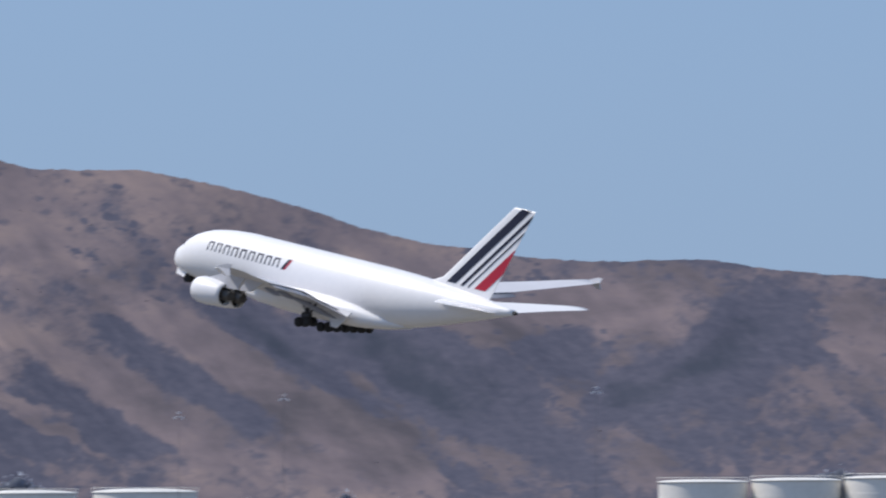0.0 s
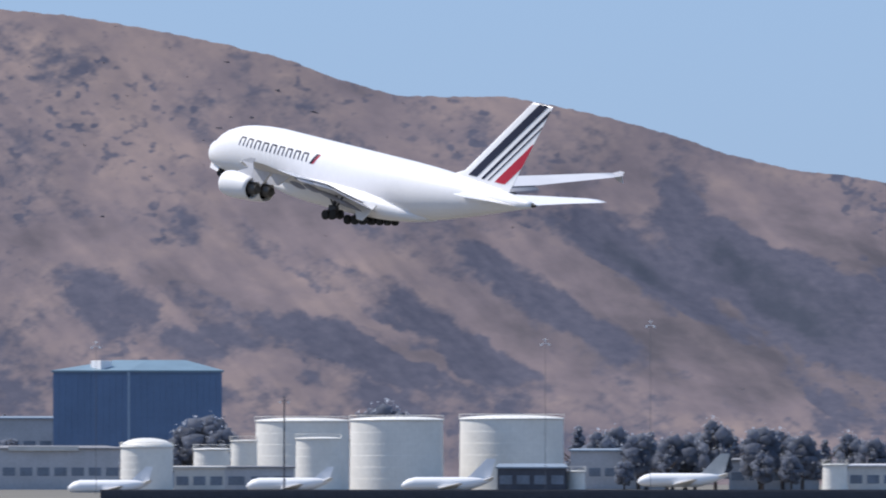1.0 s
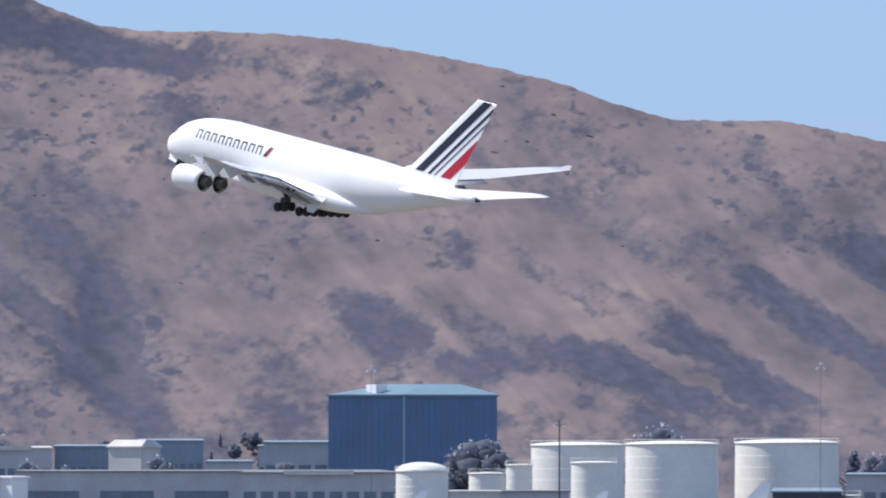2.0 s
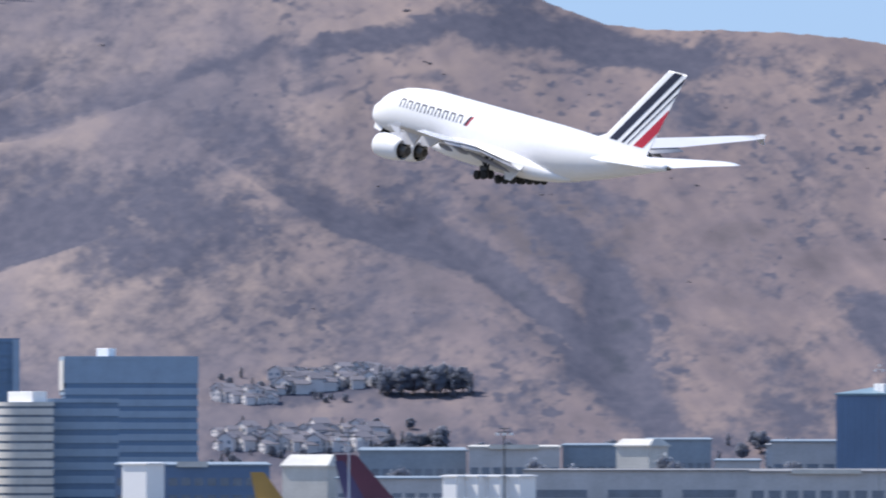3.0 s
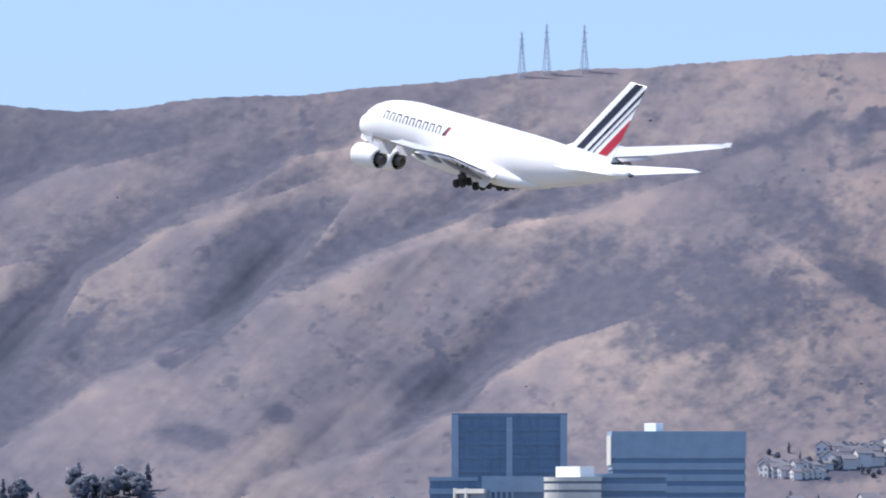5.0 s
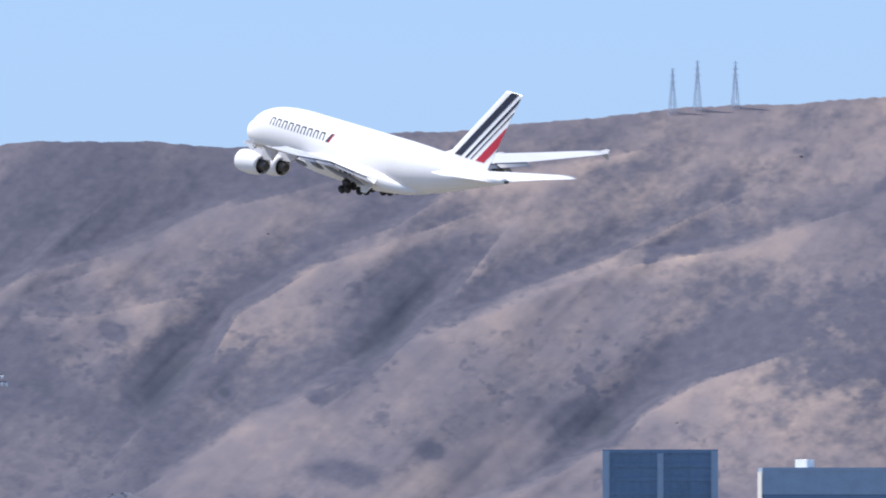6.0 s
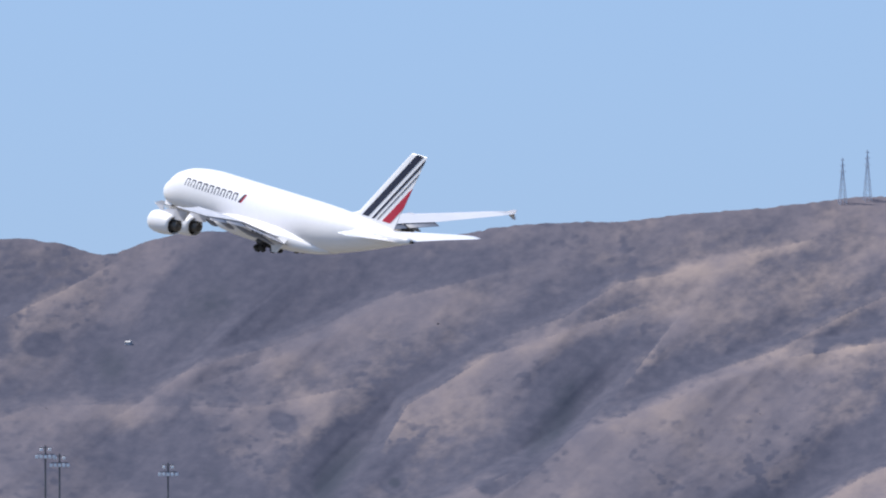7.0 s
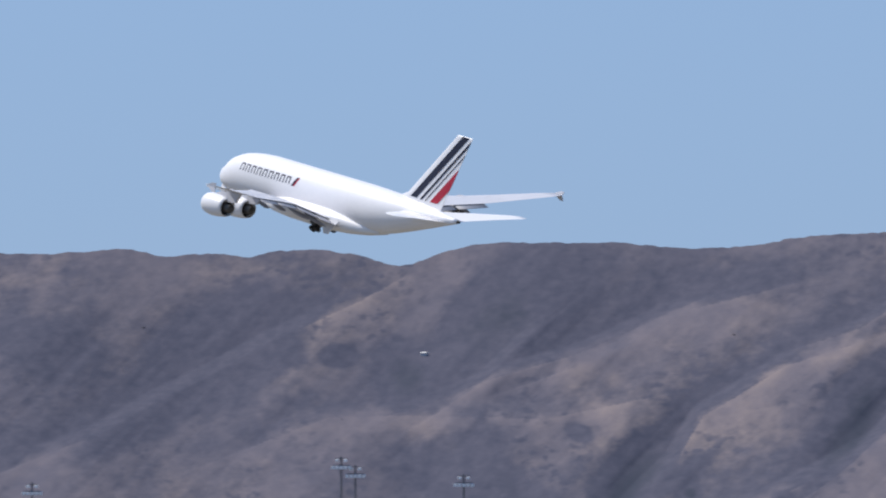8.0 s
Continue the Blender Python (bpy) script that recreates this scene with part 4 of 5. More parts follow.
def shed(u0, u1, v_top, d, deep, wall, roof, label, name="low_building", windows=0, roof_rise=0.5, turn=0.0, v_base=None, strip=None):
    """A low hall: walls, a roof with an overhang, and a band of windows in single panes."""
    c = site((u0 + u1) / 2, 815, d)
    w, h = span(u1 - u0, d) / 2, site(0, v_top, d).z
    t = thing(name, label, "building", facing(c, turn))
    part("wall", boxed(-w, w, 0, deep, 0, h - roof_rise), wall, t)
    bm = bmesh.new()
    loft(bm, [[(-w - 0.4, -0.4, h - roof_rise), (w + 0.4, -0.4, h - roof_rise), (w + 0.4, deep + 0.4, h - roof_rise), (-w - 0.4, deep + 0.4, h - roof_rise)],
              [(-w - 0.4, -0.4, h - roof_rise + 0.3), (w + 0.4, -0.4, h - roof_rise + 0.3), (w + 0.4, deep + 0.4, h - roof_rise + 0.3), (-w - 0.4, deep + 0.4, h - roof_rise + 0.3)],
              [(-w * 0.96, deep * 0.3, h + 0.15), (w * 0.96, deep * 0.3, h + 0.15), (w * 0.96, deep * 0.7, h + 0.15), (-w * 0.96, deep * 0.7, h + 0.15)]])
    part("roof", bm, roof, t)
    n = windows
    for i in range(n):
        x = -w + (i + 0.5) * 2 * w / n
        ww = 2 * w / n * 0.36
        for z in ([h * 0.42] if h < 9 else [h * 0.25, h * 0.6]):
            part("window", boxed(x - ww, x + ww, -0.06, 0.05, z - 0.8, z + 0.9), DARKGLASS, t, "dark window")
    if strip:
        part("fascia", boxed(-w * strip, w * strip, -0.75, -0.42, h - roof_rise - 0.3, h + 0.2), CONCRETE, t, "pale roof fascia")
    return t


def office_tower(u0, u1, v_top, d, deep, floors, wall, band, label, name="office_tower", turn=0.0, plain_top=0, share=0.42, mullions=0, mull_mat=None, corners=None, round_left=False):
    """A glazed block with a proud spandrel on each floor."""
    c = site((u0 + u1) / 2, 815, d)
    w, h = span(u1 - u0, d) / 2, site(0, v_top, d).z

    def plan(g):
        if not round_left:
            return [(-w - g, -g), (w + g, -g), (w + g, deep + g), (-w - g, deep + g)]
        r = min(deep / 2, w)
        arc = [(-w + r - (r + g) * math.sin(a), deep / 2 - (r + g) * math.cos(a)) for a in [math.pi * k / 18 for k in range(19)]]
        return [(w + g, -g)] + [(w + g, deep + g)] + arc[::-1]
    t = thing(name, label, "office building", facing(c, turn), "office towers")
    bm = bmesh.new()
    loft(bm, [[(x, y, z) for x, y in plan(0)] for z in (0, h)])
    part("glazing", bm, wall, t, "tinted glass curtain wall")
    storey = h / floors
    for i in range(floors):
        z0 = i * storey
        z1 = z0 + storey * (share if i < floors - plain_top else 1.0)
        bm = bmesh.new()
        loft(bm, [[(x, y, z) for x, y in plan(0.22)] for z in (z0, z1)])
        part("spandrel", bm, band, t)
    bm = bmesh.new()
    loft(bm, [[(x, y, z) for x, y in plan(0.3)] for z in (h, h + 0.9)])
    part("parapet", bm, band, t)
    for i in range(mullions):
        x = -w + 2 * w * (i + 1) / (mullions + 1)
        part("mullion", boxed(x - 0.16, x + 0.16, -0.34, 0.1, 0, h - 0.2), mull_mat or band, t)
    if corners:
        # Pale strips added along both edges imitate the haze seen there.
        for x in (-w - 0.3, w + 0.3 - corners):
            part("edge_haze_strip", boxed(x, x + corners, -0.36, 0.6, 0, h + 0.6), BAND, t, "pale edge strip in place of haze")
    return t


def house_mesh_set():
    """One small gabled house."""
    t = thing("house", "pale plastered hillside house with a grey roof", "house", pose(0, 0, -220), "houses on the hillside")
    part("wall", boxed(-3.4, 3.4, 0, 7, -3, 5.2), PLASTER, t)
    bm = bmesh.new()
    loft(bm, [[(-3.8, -0.4, 5.0), (0, -0.4, 7.2), (3.8, -0.4, 5.0), (3.8, -0.4, 5.25), (0, -0.4, 7.5), (-3.8, -0.4, 5.25)], [(-3.8, 7.4, 5.0), (0, 7.4, 7.2), (3.8, 7.4, 5.0), (3.8, 7.4, 5.25), (0, 7.4, 7.5), (-3.8, 7.4, 5.25)]])
    part("roof", bm, ROOFING, t)
    bm = bmesh.new()
    vs = [bm.verts.new(q) for q in ((-3.3, -0.0, 5.2), (3.3, 0.0, 5.2), (0, 0.0, 7.1), (-3.3, 0.3, 5.2), (3.3, 0.3, 5.2), (0, 0.3, 7.1))]
    for f in ((0, 1, 2), (3, 5, 4), (0, 3, 4, 1), (1, 4, 5, 2), (2, 5, 3, 0)):
        bm.faces.new([vs[k] for k in f])
    part("gable", bm, PLASTER, t)
    for x in (-1.8, 1.8):
        for z in (1.0, 3.6):
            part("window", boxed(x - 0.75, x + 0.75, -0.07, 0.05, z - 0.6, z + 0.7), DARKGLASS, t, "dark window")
    return t


HOUSE = []


def place_house(p, size, turn, i):
    m = facing(p, turn, p.z) @ Matrix.Diagonal((size * (0.85 + 0.3 * ((i * 7) % 5) / 4), size, size * (0.8 + 0.35 * ((i * 3) % 4) / 3), 1))
    if not HOUSE:
        HOUSE.append(house_mesh_set())
        h = HOUSE[0]
    else:
        h = copy_thing(HOUSE[0], Matrix())
    h.matrix_world = m
    return h


def parked_jet(u_nose, u_tail, v_top, v_body, d, paint, fin_paint, label, marks=0, length=None, chord=0.56, rudder=None):
    """A parked airliner seen from its side: hull, fin, tailplane, wing, engine and gear."""
    p = site(u_tail, 815, d)
    s = 1 if u_nose < u_tail else -1
    ln = length or span(abs(u_tail - u_nose), d)
    fin_h = site(0, v_top, d).z
    axis, r = site(0, v_body, d).z, max(1.3, min(2.0, ln / 18))
    t = thing("parked_airliner", label, "aircraft", facing(p))
    bm = bmesh.new()
    prof = [(0.0, 0.15, 0.9), (0.08, 0.45, 0.6), (0.2, 0.8, 0.25), (0.32, 1.0, 0.0), (0.85, 1.0, 0.0), (0.93, 0.8, -0.1), (0.98, 0.45, -0.25), (1.0, 0.1, -0.3)]
    loft(bm, [[(-s * ln * a, r * q * math.cos(k * math.pi / 10), axis + r * up * 0.8 + r * q * math.sin(k * math.pi / 10)) for k in range(20)] for a, q, up in prof])
    part("fuselage", bm, paint, t, "", True)
    c = (fin_h - axis) * chord
    top = fin_h
    bm = bmesh.new()
    lo = axis + r * 0.9
    loft(bm, [[(-s * c * 1.85, -0.25, lo), (-s * c * 0.25, -0.25, lo), (-s * c * 0.25, 0.25, lo), (-s * c * 1.85, 0.25, lo)],
              [(-s * c * 0.62, -0.1, top - 0.3), (s * c * 0.12, -0.1, top - 0.3), (s * c * 0.12, 0.1, top - 0.3), (-s * c * 0.62, 0.1, top - 0.3)],
              [(-s * c * 0.5, -0.08, top), (s * c * 0.12, -0.08, top), (s * c * 0.12, 0.08, top), (-s * c * 0.5, 0.08, top)]])
    fin = part("fin", bm, fin_paint, t)
    if rudder:
        bm = bmesh.new()
        loft(bm, [[(-s * c * 0.85, -0.29, lo), (-s * c * 0.2, -0.29, lo), (-s * c * 0.2, 0.29, lo), (-s * c * 0.85, 0.29, lo)],
                  [(-s * c * 0.16, -0.15, top - 1.2), (s * c * 0.14, -0.15, top - 1.2), (s * c * 0.14, 0.15, top - 1.2), (-s * c * 0.16, 0.15, top - 1.2)]])
        part("rudder", bm, rudder, fin, "dark violet rudder")
    for k in range(marks):
        z = lo + (top - lo) * (0.12 + 0.13 * k)
        x = -s * c * (1.05 - 0.11 * k)
        part("fin_mark", boxed(min(x, x + s * c * 0.62), max(x, x + s * c * 0.62), -0.34, -0.28, z, z + (top - lo) * 0.06), WHITE, fin, "plain white mark")
    bm = bmesh.new()
    for q in (-1, 1):
        loft(bm, [[(-s * ln * 0.11, q * r * 0.4, axis + r * 0.5), (-s * ln * 0.02, q * r * 0.4, axis + r * 0.5), (-s * ln * 0.02, q * r * 0.4, axis + r * 0.75), (-s * ln * 0.11, q * r * 0.4, axis + r * 0.75)],
                  [(-s * ln * 0.02, q * ln * 0.17, axis + r), (s * ln * 0.01, q * ln * 0.17, axis + r), (s * ln * 0.01, q * ln * 0.17, axis + r + 0.1), (-s * ln * 0.02, q * ln * 0.17, axis + r + 0.1)]])
    part("tailplane", bm, paint, t)
    bm = bmesh.new()
    for q in (-1, 1):
        loft(bm, [[(-s * ln * 0.62, q * r * 0.6, axis - r * 0.7), (-s * ln * 0.42, q * r * 0.6, axis - r * 0.7), (-s * ln * 0.42, q * r * 0.6, axis - r * 0.4), (-s * ln * 0.62, q * r * 0.6, axis - r * 0.4)],
                  [(-s * ln * 0.38, q * ln * 0.45, axis + r * 0.1), (-s * ln * 0.33, q * ln * 0.45, axis + r * 0.1), (-s * ln * 0.33, q * ln * 0.45, axis + r * 0.2), (-s * ln * 0.38, q * ln * 0.45, axis + r * 0.2)]])
    part("wing", bm, paint, t)
    for x, z in ((-s * ln * 0.47, axis - r), (-s * ln * 0.9, axis - r)):
        bm = bmesh.new()
        rod(bm, (x, 0, 0.4), (x, 0, z + 0.3), 0.14, 6)
        turned(bm, ((-0.5, 0.2), (-0.5, 0.5), (0.5, 0.5), (0.5, 0.2)), 12, "y", (x, 0, 0.5))
        part("landing_gear", bm, RUBBER, t)
    return t


def pylon(u, v_base, v_top, label):
    p = hill_at(u, v_base, 1.0)
    h = span(v_base - v_top, p.xy.length) + 1.0
    t = thing("power_pylon", label, "pylon", facing(p, 20, p.z), "power pylons on the ridge")
    w = 1.05
    for sx, sy in ((-1, -1), (1, -1), (1, 1), (-1, 1)):
        bm = bmesh.new()
        rod(bm, (sx * w, sy * w, 0), (sx * w * 0.25, sy * w * 0.25, h * 0.72), 0.085, 5)
        rod(bm, (sx * w * 0.25, sy * w * 0.25, h * 0.72), (0, 0, h), 0.08, 5)
        part("leg", bm, PALESTEEL, t)
    bm = bmesh.new()
    for k in range(7):
        z0, z1 = h * 0.72 * k / 7, h * 0.72 * (k + 1) / 7
        a, b = w * (1 - 0.75 * k / 7), w * (1 - 0.75 * (k + 1) / 7)
        for (x0, y0), (x1, y1) in (((-1, -1), (1, -1)), ((1, -1), (1, 1)), ((1, 1), (-1, 1)), ((-1, 1), (-1, -1))):
            rod(bm, (x0 * a, y0 * a, z0), (x1 * b, y1 * b, z1), 0.035, 4)
            rod(bm, (x1 * a, y1 * a, z0), (x0 * b, y0 * b, z1), 0.035, 4)
    part("bracing", bm, PALESTEEL, t)
    for z, half in ((0.72, 1.0), (0.84, 0.85), (0.95, 0.6)):
        bm = bmesh.new()
        rod(bm, (-half, 0, h * z), (half, 0, h * z), 0.06, 5)
        rod(bm, (-half, 0, h * z), (0, 0, h * (z + 0.05)), 0.04, 4)
        rod(bm, (half, 0, h * z), (0, 0, h * (z + 0.05)), 0.04, 4)
        part("crossarm", bm, PALESTEEL, t)


# ---- airport edge: tanks, halls, parked aircraft ----
make_trees()
tank(452, 618, 747, 3070, "large cream-white round oil storage tank")
tank(619, 785, 745, 3000, "large cream-white oil tank beside its twin")
tank(813, 998, 743, 3020, "wide cream-white oil tank with a low roof")
tank(523, 604, 778, 2960, "smaller cream-white tank before the large ones")
tank(342, 408, 797, 2990, "low squat pale storage tank")
tank(408, 456, 782, 3030, "slim pale storage tank beside a squat one")
tank(213, 307, 793, 2900, "white tank with a rounded dome", dome=0.17)
tank(1000, 1036, 836, 2880, "small white tank near parked aircraft")
tank(1455, 1500, 824, 2900, "small pale tank among dark trees")
tank(1813, 1972, 725, 3040, "large pale round tank with softened rim", dome=0.03)
tank(1978, 2138, 722, 3040, "large pale round tank in a row", dome=0.03)
tank(2142, 2300, 718, 3040, "large pale round tank at the row's end", dome=0.03)


def roof_unit(t, x, y, z, w, deep, h):
    """A white plant unit set askew on a roof."""
    bm = boxed(-w / 2, w / 2, -deep / 2, deep / 2, 0, h, bevel=0.06)
    bmesh.ops.transform(bm, matrix=pose(x, y, z, 0, 0, -52), verts=bm.verts[:])
    part("roof_unit", bm, WHITE, t, "white rooftop plant unit")


def build_blue_hall():
    d, deep = 3250, 26.0
    c = site(228, 815, d)
    h = site(0, 659, d).z
    wl_, wr = span(134, d), span(165, d)
    t = thing("blue_hall", "tall windowless blue-clad hall with a low hipped roof", "building", facing(c))
    left, right, near = Vector((-wl_, 4.5, 0)), Vector((wr, 4.0, 0)), Vector((0, 0, 0))
    back_l, back_r = left + Vector((2, deep, 0)), right + Vector((-1.5, deep, 0))
    ring = [near, right, back_r, back_l, left]
    bm = bmesh.new()
    loft(bm, [[p + Vector((0, 0, z)) for p in ring] for z in (0, h)])
    part("wall", bm, CLADBLUE, t)
    for a, b, n in ((left, near, 12), (near, right, 15)):
        for i in range(n):
            q0, q1 = a.lerp(b, (i + 0.015) / n), a.lerp(b, (i + 0.985) / n)
            out = Vector((b - a).normalized().cross(Vector((0, 0, 1))))
            bm = bmesh.new()
            loft(bm, [[q0 + out * 0.01 + Vector((0, 0, z)), q1 + out * 0.01 + Vector((0, 0, z)), q1 + out * 0.12 + Vector((0, 0, z)), q0 + out * 0.12 + Vector((0, 0, z))] for z in (0.5, h - 0.5)])
            part("cladding_panel", bm, CLADBLUE, t)
    mid = sum(ring, Vector()) / 5
    bm = bmesh.new()
    loft(bm, [[p + (p - mid).normalized() * 0.5 + Vector((0, 0, h)) for p in ring], [p + (p - mid).normalized() * 0.5 + Vector((0, 0, h + 0.4)) for p in ring],
              [mid + (p - mid) * 0.42 + Vector((3, 0, h + 2.7)) for p in ring]])
    part("roof", bm, ROOFBLUE, t, "lighter blue hipped metal roof")
    roof_unit(t, -6.0, 4.5, h + 0.35, 3.6, 3.0, 2.2)
    part("corner_trim", boxed(-0.25, 0.25, -0.3, 0.3, 0, h), BAND, t)


build_blue_hall()
shed(-20, 96, 738, 3300, 18, SHEDGREY, SHEDBLUE, "grey hall beside the blue-clad one", windows=4)
shed(-60, 214, 792, 3050, 16, SHEDGREY, ROOFGREY, "long low grey shed with a white fascia", windows=9, roof_rise=0.4, strip=0.45)
shed(308, 398, 826, 2860, 8, CONCRETE, CONCRETE, "small beige block with dark openings", windows=3, roof_rise=0.3)
shed(398, 520, 826, 2880, 9, SHEDGREY, ROOFGREY, "small grey flat-roofed block", roof_rise=0.3, windows=3)
shed(880, 1002, 822, 2870, 10, FENCEDARK, SHEDBLUE, "dark green-grey hangar behind parked aircraft", roof_rise=0.8, windows=4)
shed(1010, 1180, 795, 3080, 14, SHEDGREY, SHEDBLUE, "grey service building among trees", windows=6)
shed(1290, 1450, 812, 3060, 12, SHEDGREY, ROOFGREY, "dim grey shed behind dark trees", windows=5)
shed(1500, 1800, 822, 2960, 14, CONCRETE, SHEDGREY, "long pale low terminal shed", windows=10)
parked_jet(436, 588, 826, 858, 2800, WHITE, WHITE, "white parked airliner before the storage tanks")
parked_jet(710, 874, 812, 857, 2780, WHITE, WHITE, "white parked airliner with a tall white fin")
parked_jet(1128, 1288, 803, 850, 2820, WHITE, CONCRETE, "white parked airliner near dark trees")
parked_jet(120, 268, 826, 862, 2780, WHITE, WHITE, "white parked airliner before the domed tank")
mast(503, 707, 2760, 2, "slim dark lamp post before the tanks", "lamp_post", 1.6, 0.13, FENCEDARK)
for u, v in ((1151, 573), (965, 605), (170, 610), (1704, 560)):
    mast(u, v, 2600, 2, "tall thin floodlight mast with pale lamp heads", wide=1.4, thin=0.03)

# ---- low airport buildings under the mountain ----
shed(-243, -127, 735, 3420, 16, SHEDBLUE, SHEDBLUE, "blue-grey glazed office block with two storeys", windows=8)
shed(-30, 38, 745, 3400, 14, SHEDGREY, ROOFGREY, "grey block with dark vertical window strips", windows=3)
shed(-120, -40, 772, 3390, 14, SHEDGREY, SHEDBLUE, "low grey service hall", windows=5)
shed(-750, -560, 752, 3350, 18, SHEDBLUE, SHEDBLUE, "long blue-grey cargo hall", windows=10, roof_rise=0.8)
shed(-556, -395, 748, 3330, 18, SHEDGREY, CONCRETE, "cargo hall with a pale roof edge", windows=8, strip=0.55)
shed(-390, -250, 745, 3340, 18, SHEDBLUE, SHEDBLUE, "blue-grey hall with dark openings", windows=7)
shed(-300, -232, 737, 3300, 8, CONCRETE, CONCRETE, "white flat-roofed airport hall", windows=0, roof_rise=1.6, turn=-32)
for u in (-590, -552, -514, -478):
    shed(u - 16, u + 16, 801, 3000, 5, WHITE, WHITE, "white loading bay before the cargo halls", "loading_bay", turn=-40, roof_rise=0.3)
shed(-460, 200, 790, 3120, 12, SHEDGREY, ROOFGREY, "very long low grey terminal building", windows=5, roof_rise=0.4)
shed(-892, -800, 765, 3080, 10, CONCRETE, CONCRETE, "pale barrel-roofed hangar by parked aircraft", roof_rise=2.4, turn=-30)
# A white block is added to give the next hall its sunlit corner.
shed(-1176, -1120, 779, 3180, 6, WHITE, WHITE, "white block added for a hall's sunlit corner", "lit_corner_block", turn=-40, roof_rise=0.3)
shed(-1182, -908, 778, 3200, 20, CLADBLUE, SHEDBLUE, "blue-grey low hall with a white corner", windows=12, strip=0.2, roof_rise=0.7)
shed(-790, -600, 803, 3050, 10, SHEDGREY, SHEDBLUE, "grey low airport service shed", windows=8)
mast(-768, 730, 2500, 2, "slim lamp mast with cameras beside parked aircraft", "lamp_post", 3.6, 0.11, PALESTEEL)
mast(-493, 722, 2800, 3, "thin lamp mast before low halls", "lamp_post", 2.6, 0.12, MASTDARK)
parked_jet(-434, -786, 764, 860, 2900, WHITE, PURPLE, "parked airliner with a swept plum-red tail fin", length=38, rudder=VIOLET)
parked_jet(-620, -938, 795, 872, 2880, WHITE, YELLOW, "parked airliner with a yellow tail fin", length=30, chord=0.46)
parked_jet(-2080, -1742, 720, 832, 2700, WHITE, RED, "white parked airliner with a bright red tail fin", marks=3, length=36, chord=0.44)
parked_jet(-2460, -2126, 730, 812, 2760, WHITE, SHEDGREY, "parked airliner with a pale grey tail fin", length=34)

# ---- office towers ----
t1 = office_tower(-1553, -1353, 565, 3480, 24, 12, GLASS, GLASS, "tall dark blue glass office tower", share=0.3, mullions=11, mull_mat=GLASS, corners=1.6)
part("centre_pier", boxed(-0.7, 0.7, -0.5, 0.2, 0, site(0, 565, 3480).z), BAND, t1, "pale central pier")
t2 = office_tower(-1270, -1036, 597, 3420, 26, 13, GLASS, BAND, "broad blue office tower with striped floors", turn=2.5, plain_top=2, share=0.58)
roof_unit(t2, -5.6, 4.5, site(0, 597, 3420).z + 0.85, 4.2, 2.2, 1.9)
part("end_wall", boxed(-span(117, 3420) - 0.5, -span(117, 3420) - 0.26, 0, 24, site(0, 650, 3420).z, site(0, 597, 3420).z), CONCRETE, t2, "white end wall")
t3 = office_tower(-1300, -1176, 672, 3340, 20, 8, GLASS, BAND, "blue striped office block before the towers", share=0.56)
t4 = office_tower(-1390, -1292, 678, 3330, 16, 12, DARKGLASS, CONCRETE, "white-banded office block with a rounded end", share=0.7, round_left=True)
roof_unit(t4, 0.5, 6.5, site(0, 678, 3330).z + 0.85, 9.0, 4.0, 2.4)
t5 = office_tower(-1501, -1391, 677, 3350, 18, 8, GLASS, GLASS, "dark blue glass block with pale fins on one half", share=0.3)
t5_h, t5_w = site(0, 677, 3350).z, span(110, 3350) / 2
part("top_band", boxed(-t5_w - 0.1, t5_w + 0.1, -0.5, -0.25, t5_h - 2.6, t5_h + 0.95), BAND, t5, "pale top band")
for i in range(6):
    part("fin", boxed(-t5_w + 0.3 + 1.25 * i, -t5_w + 0.75 + 1.25 * i, -0.55, -0.25, 0, t5_h - 2.6), BAND, t5, "pale upright fin")
t6 = office_tower(-1594, -1512, 678, 3380, 16, 8, GLASS, BAND, "blue block with dark striped floors", share=0.42)


def build_white_frame():
    """A white concrete grid set on the sunny side of the block."""
    d = 3335
    p = site(-1524, 815, d)
    top = site(0, 692, d).z
    t = thing("white_grid_block", "narrow block with a white concrete grid facade", "office building", facing(p, -58), "office towers")
    w = 6.2
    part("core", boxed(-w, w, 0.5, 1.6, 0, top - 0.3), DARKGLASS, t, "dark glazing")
    n = 8
    for i in range(n + 1):
        z = top * i / n
        part("beam", boxed(-w - 0.1, w + 0.1, -0.1, 0.48, max(z - 1.0, 0), max(z, 0.3)), CONCRETE, t)
    for k in range(2):
        x = -w + 2 * w * k / 2.6
        part("column", boxed(x - 0.4, x + 0.4, -0.14, 0.46, 0, top + 0.2), CONCRETE, t)


build_white_frame()

# ---- houses and trees on the lower slopes ----
rng = random.Random(4)
k = 0
for u0, u1, v0, v1, n, rows_, size in ((-1010, -715, 758, 782, 16, 3, 0.50), (-905, -725, 656, 668, 15, 3, 0.46), (-1010, -905, 672, 690, 8, 2, 0.42), (-2495, -2390, 672, 700, 9, 3, 0.42), (-2170, -1610, 792, 826, 8, 2, 0.55), (-2170, -1610, 766, 790, 6, 1, 0.5)):
    for r in range(rows_):
        for i in range(n):
            u = u0 + (u1 - u0) * (i + 0.2 + 0.6 * rng.random()) / n
            v = v0 + (v1 - v0) * r / max(rows_, 1) - (20 if u0 == -1010 else 15) * r + 6 * (rng.random() - 0.5) - (16 * (u - u0) / (u1 - u0) if u0 == -905 else 0)
            place_house(hill_at(u, v, 0.3), size * (0.8 + 0.4 * rng.random()), rng.uniform(-75, -10), k)
            k += 1
k = 0
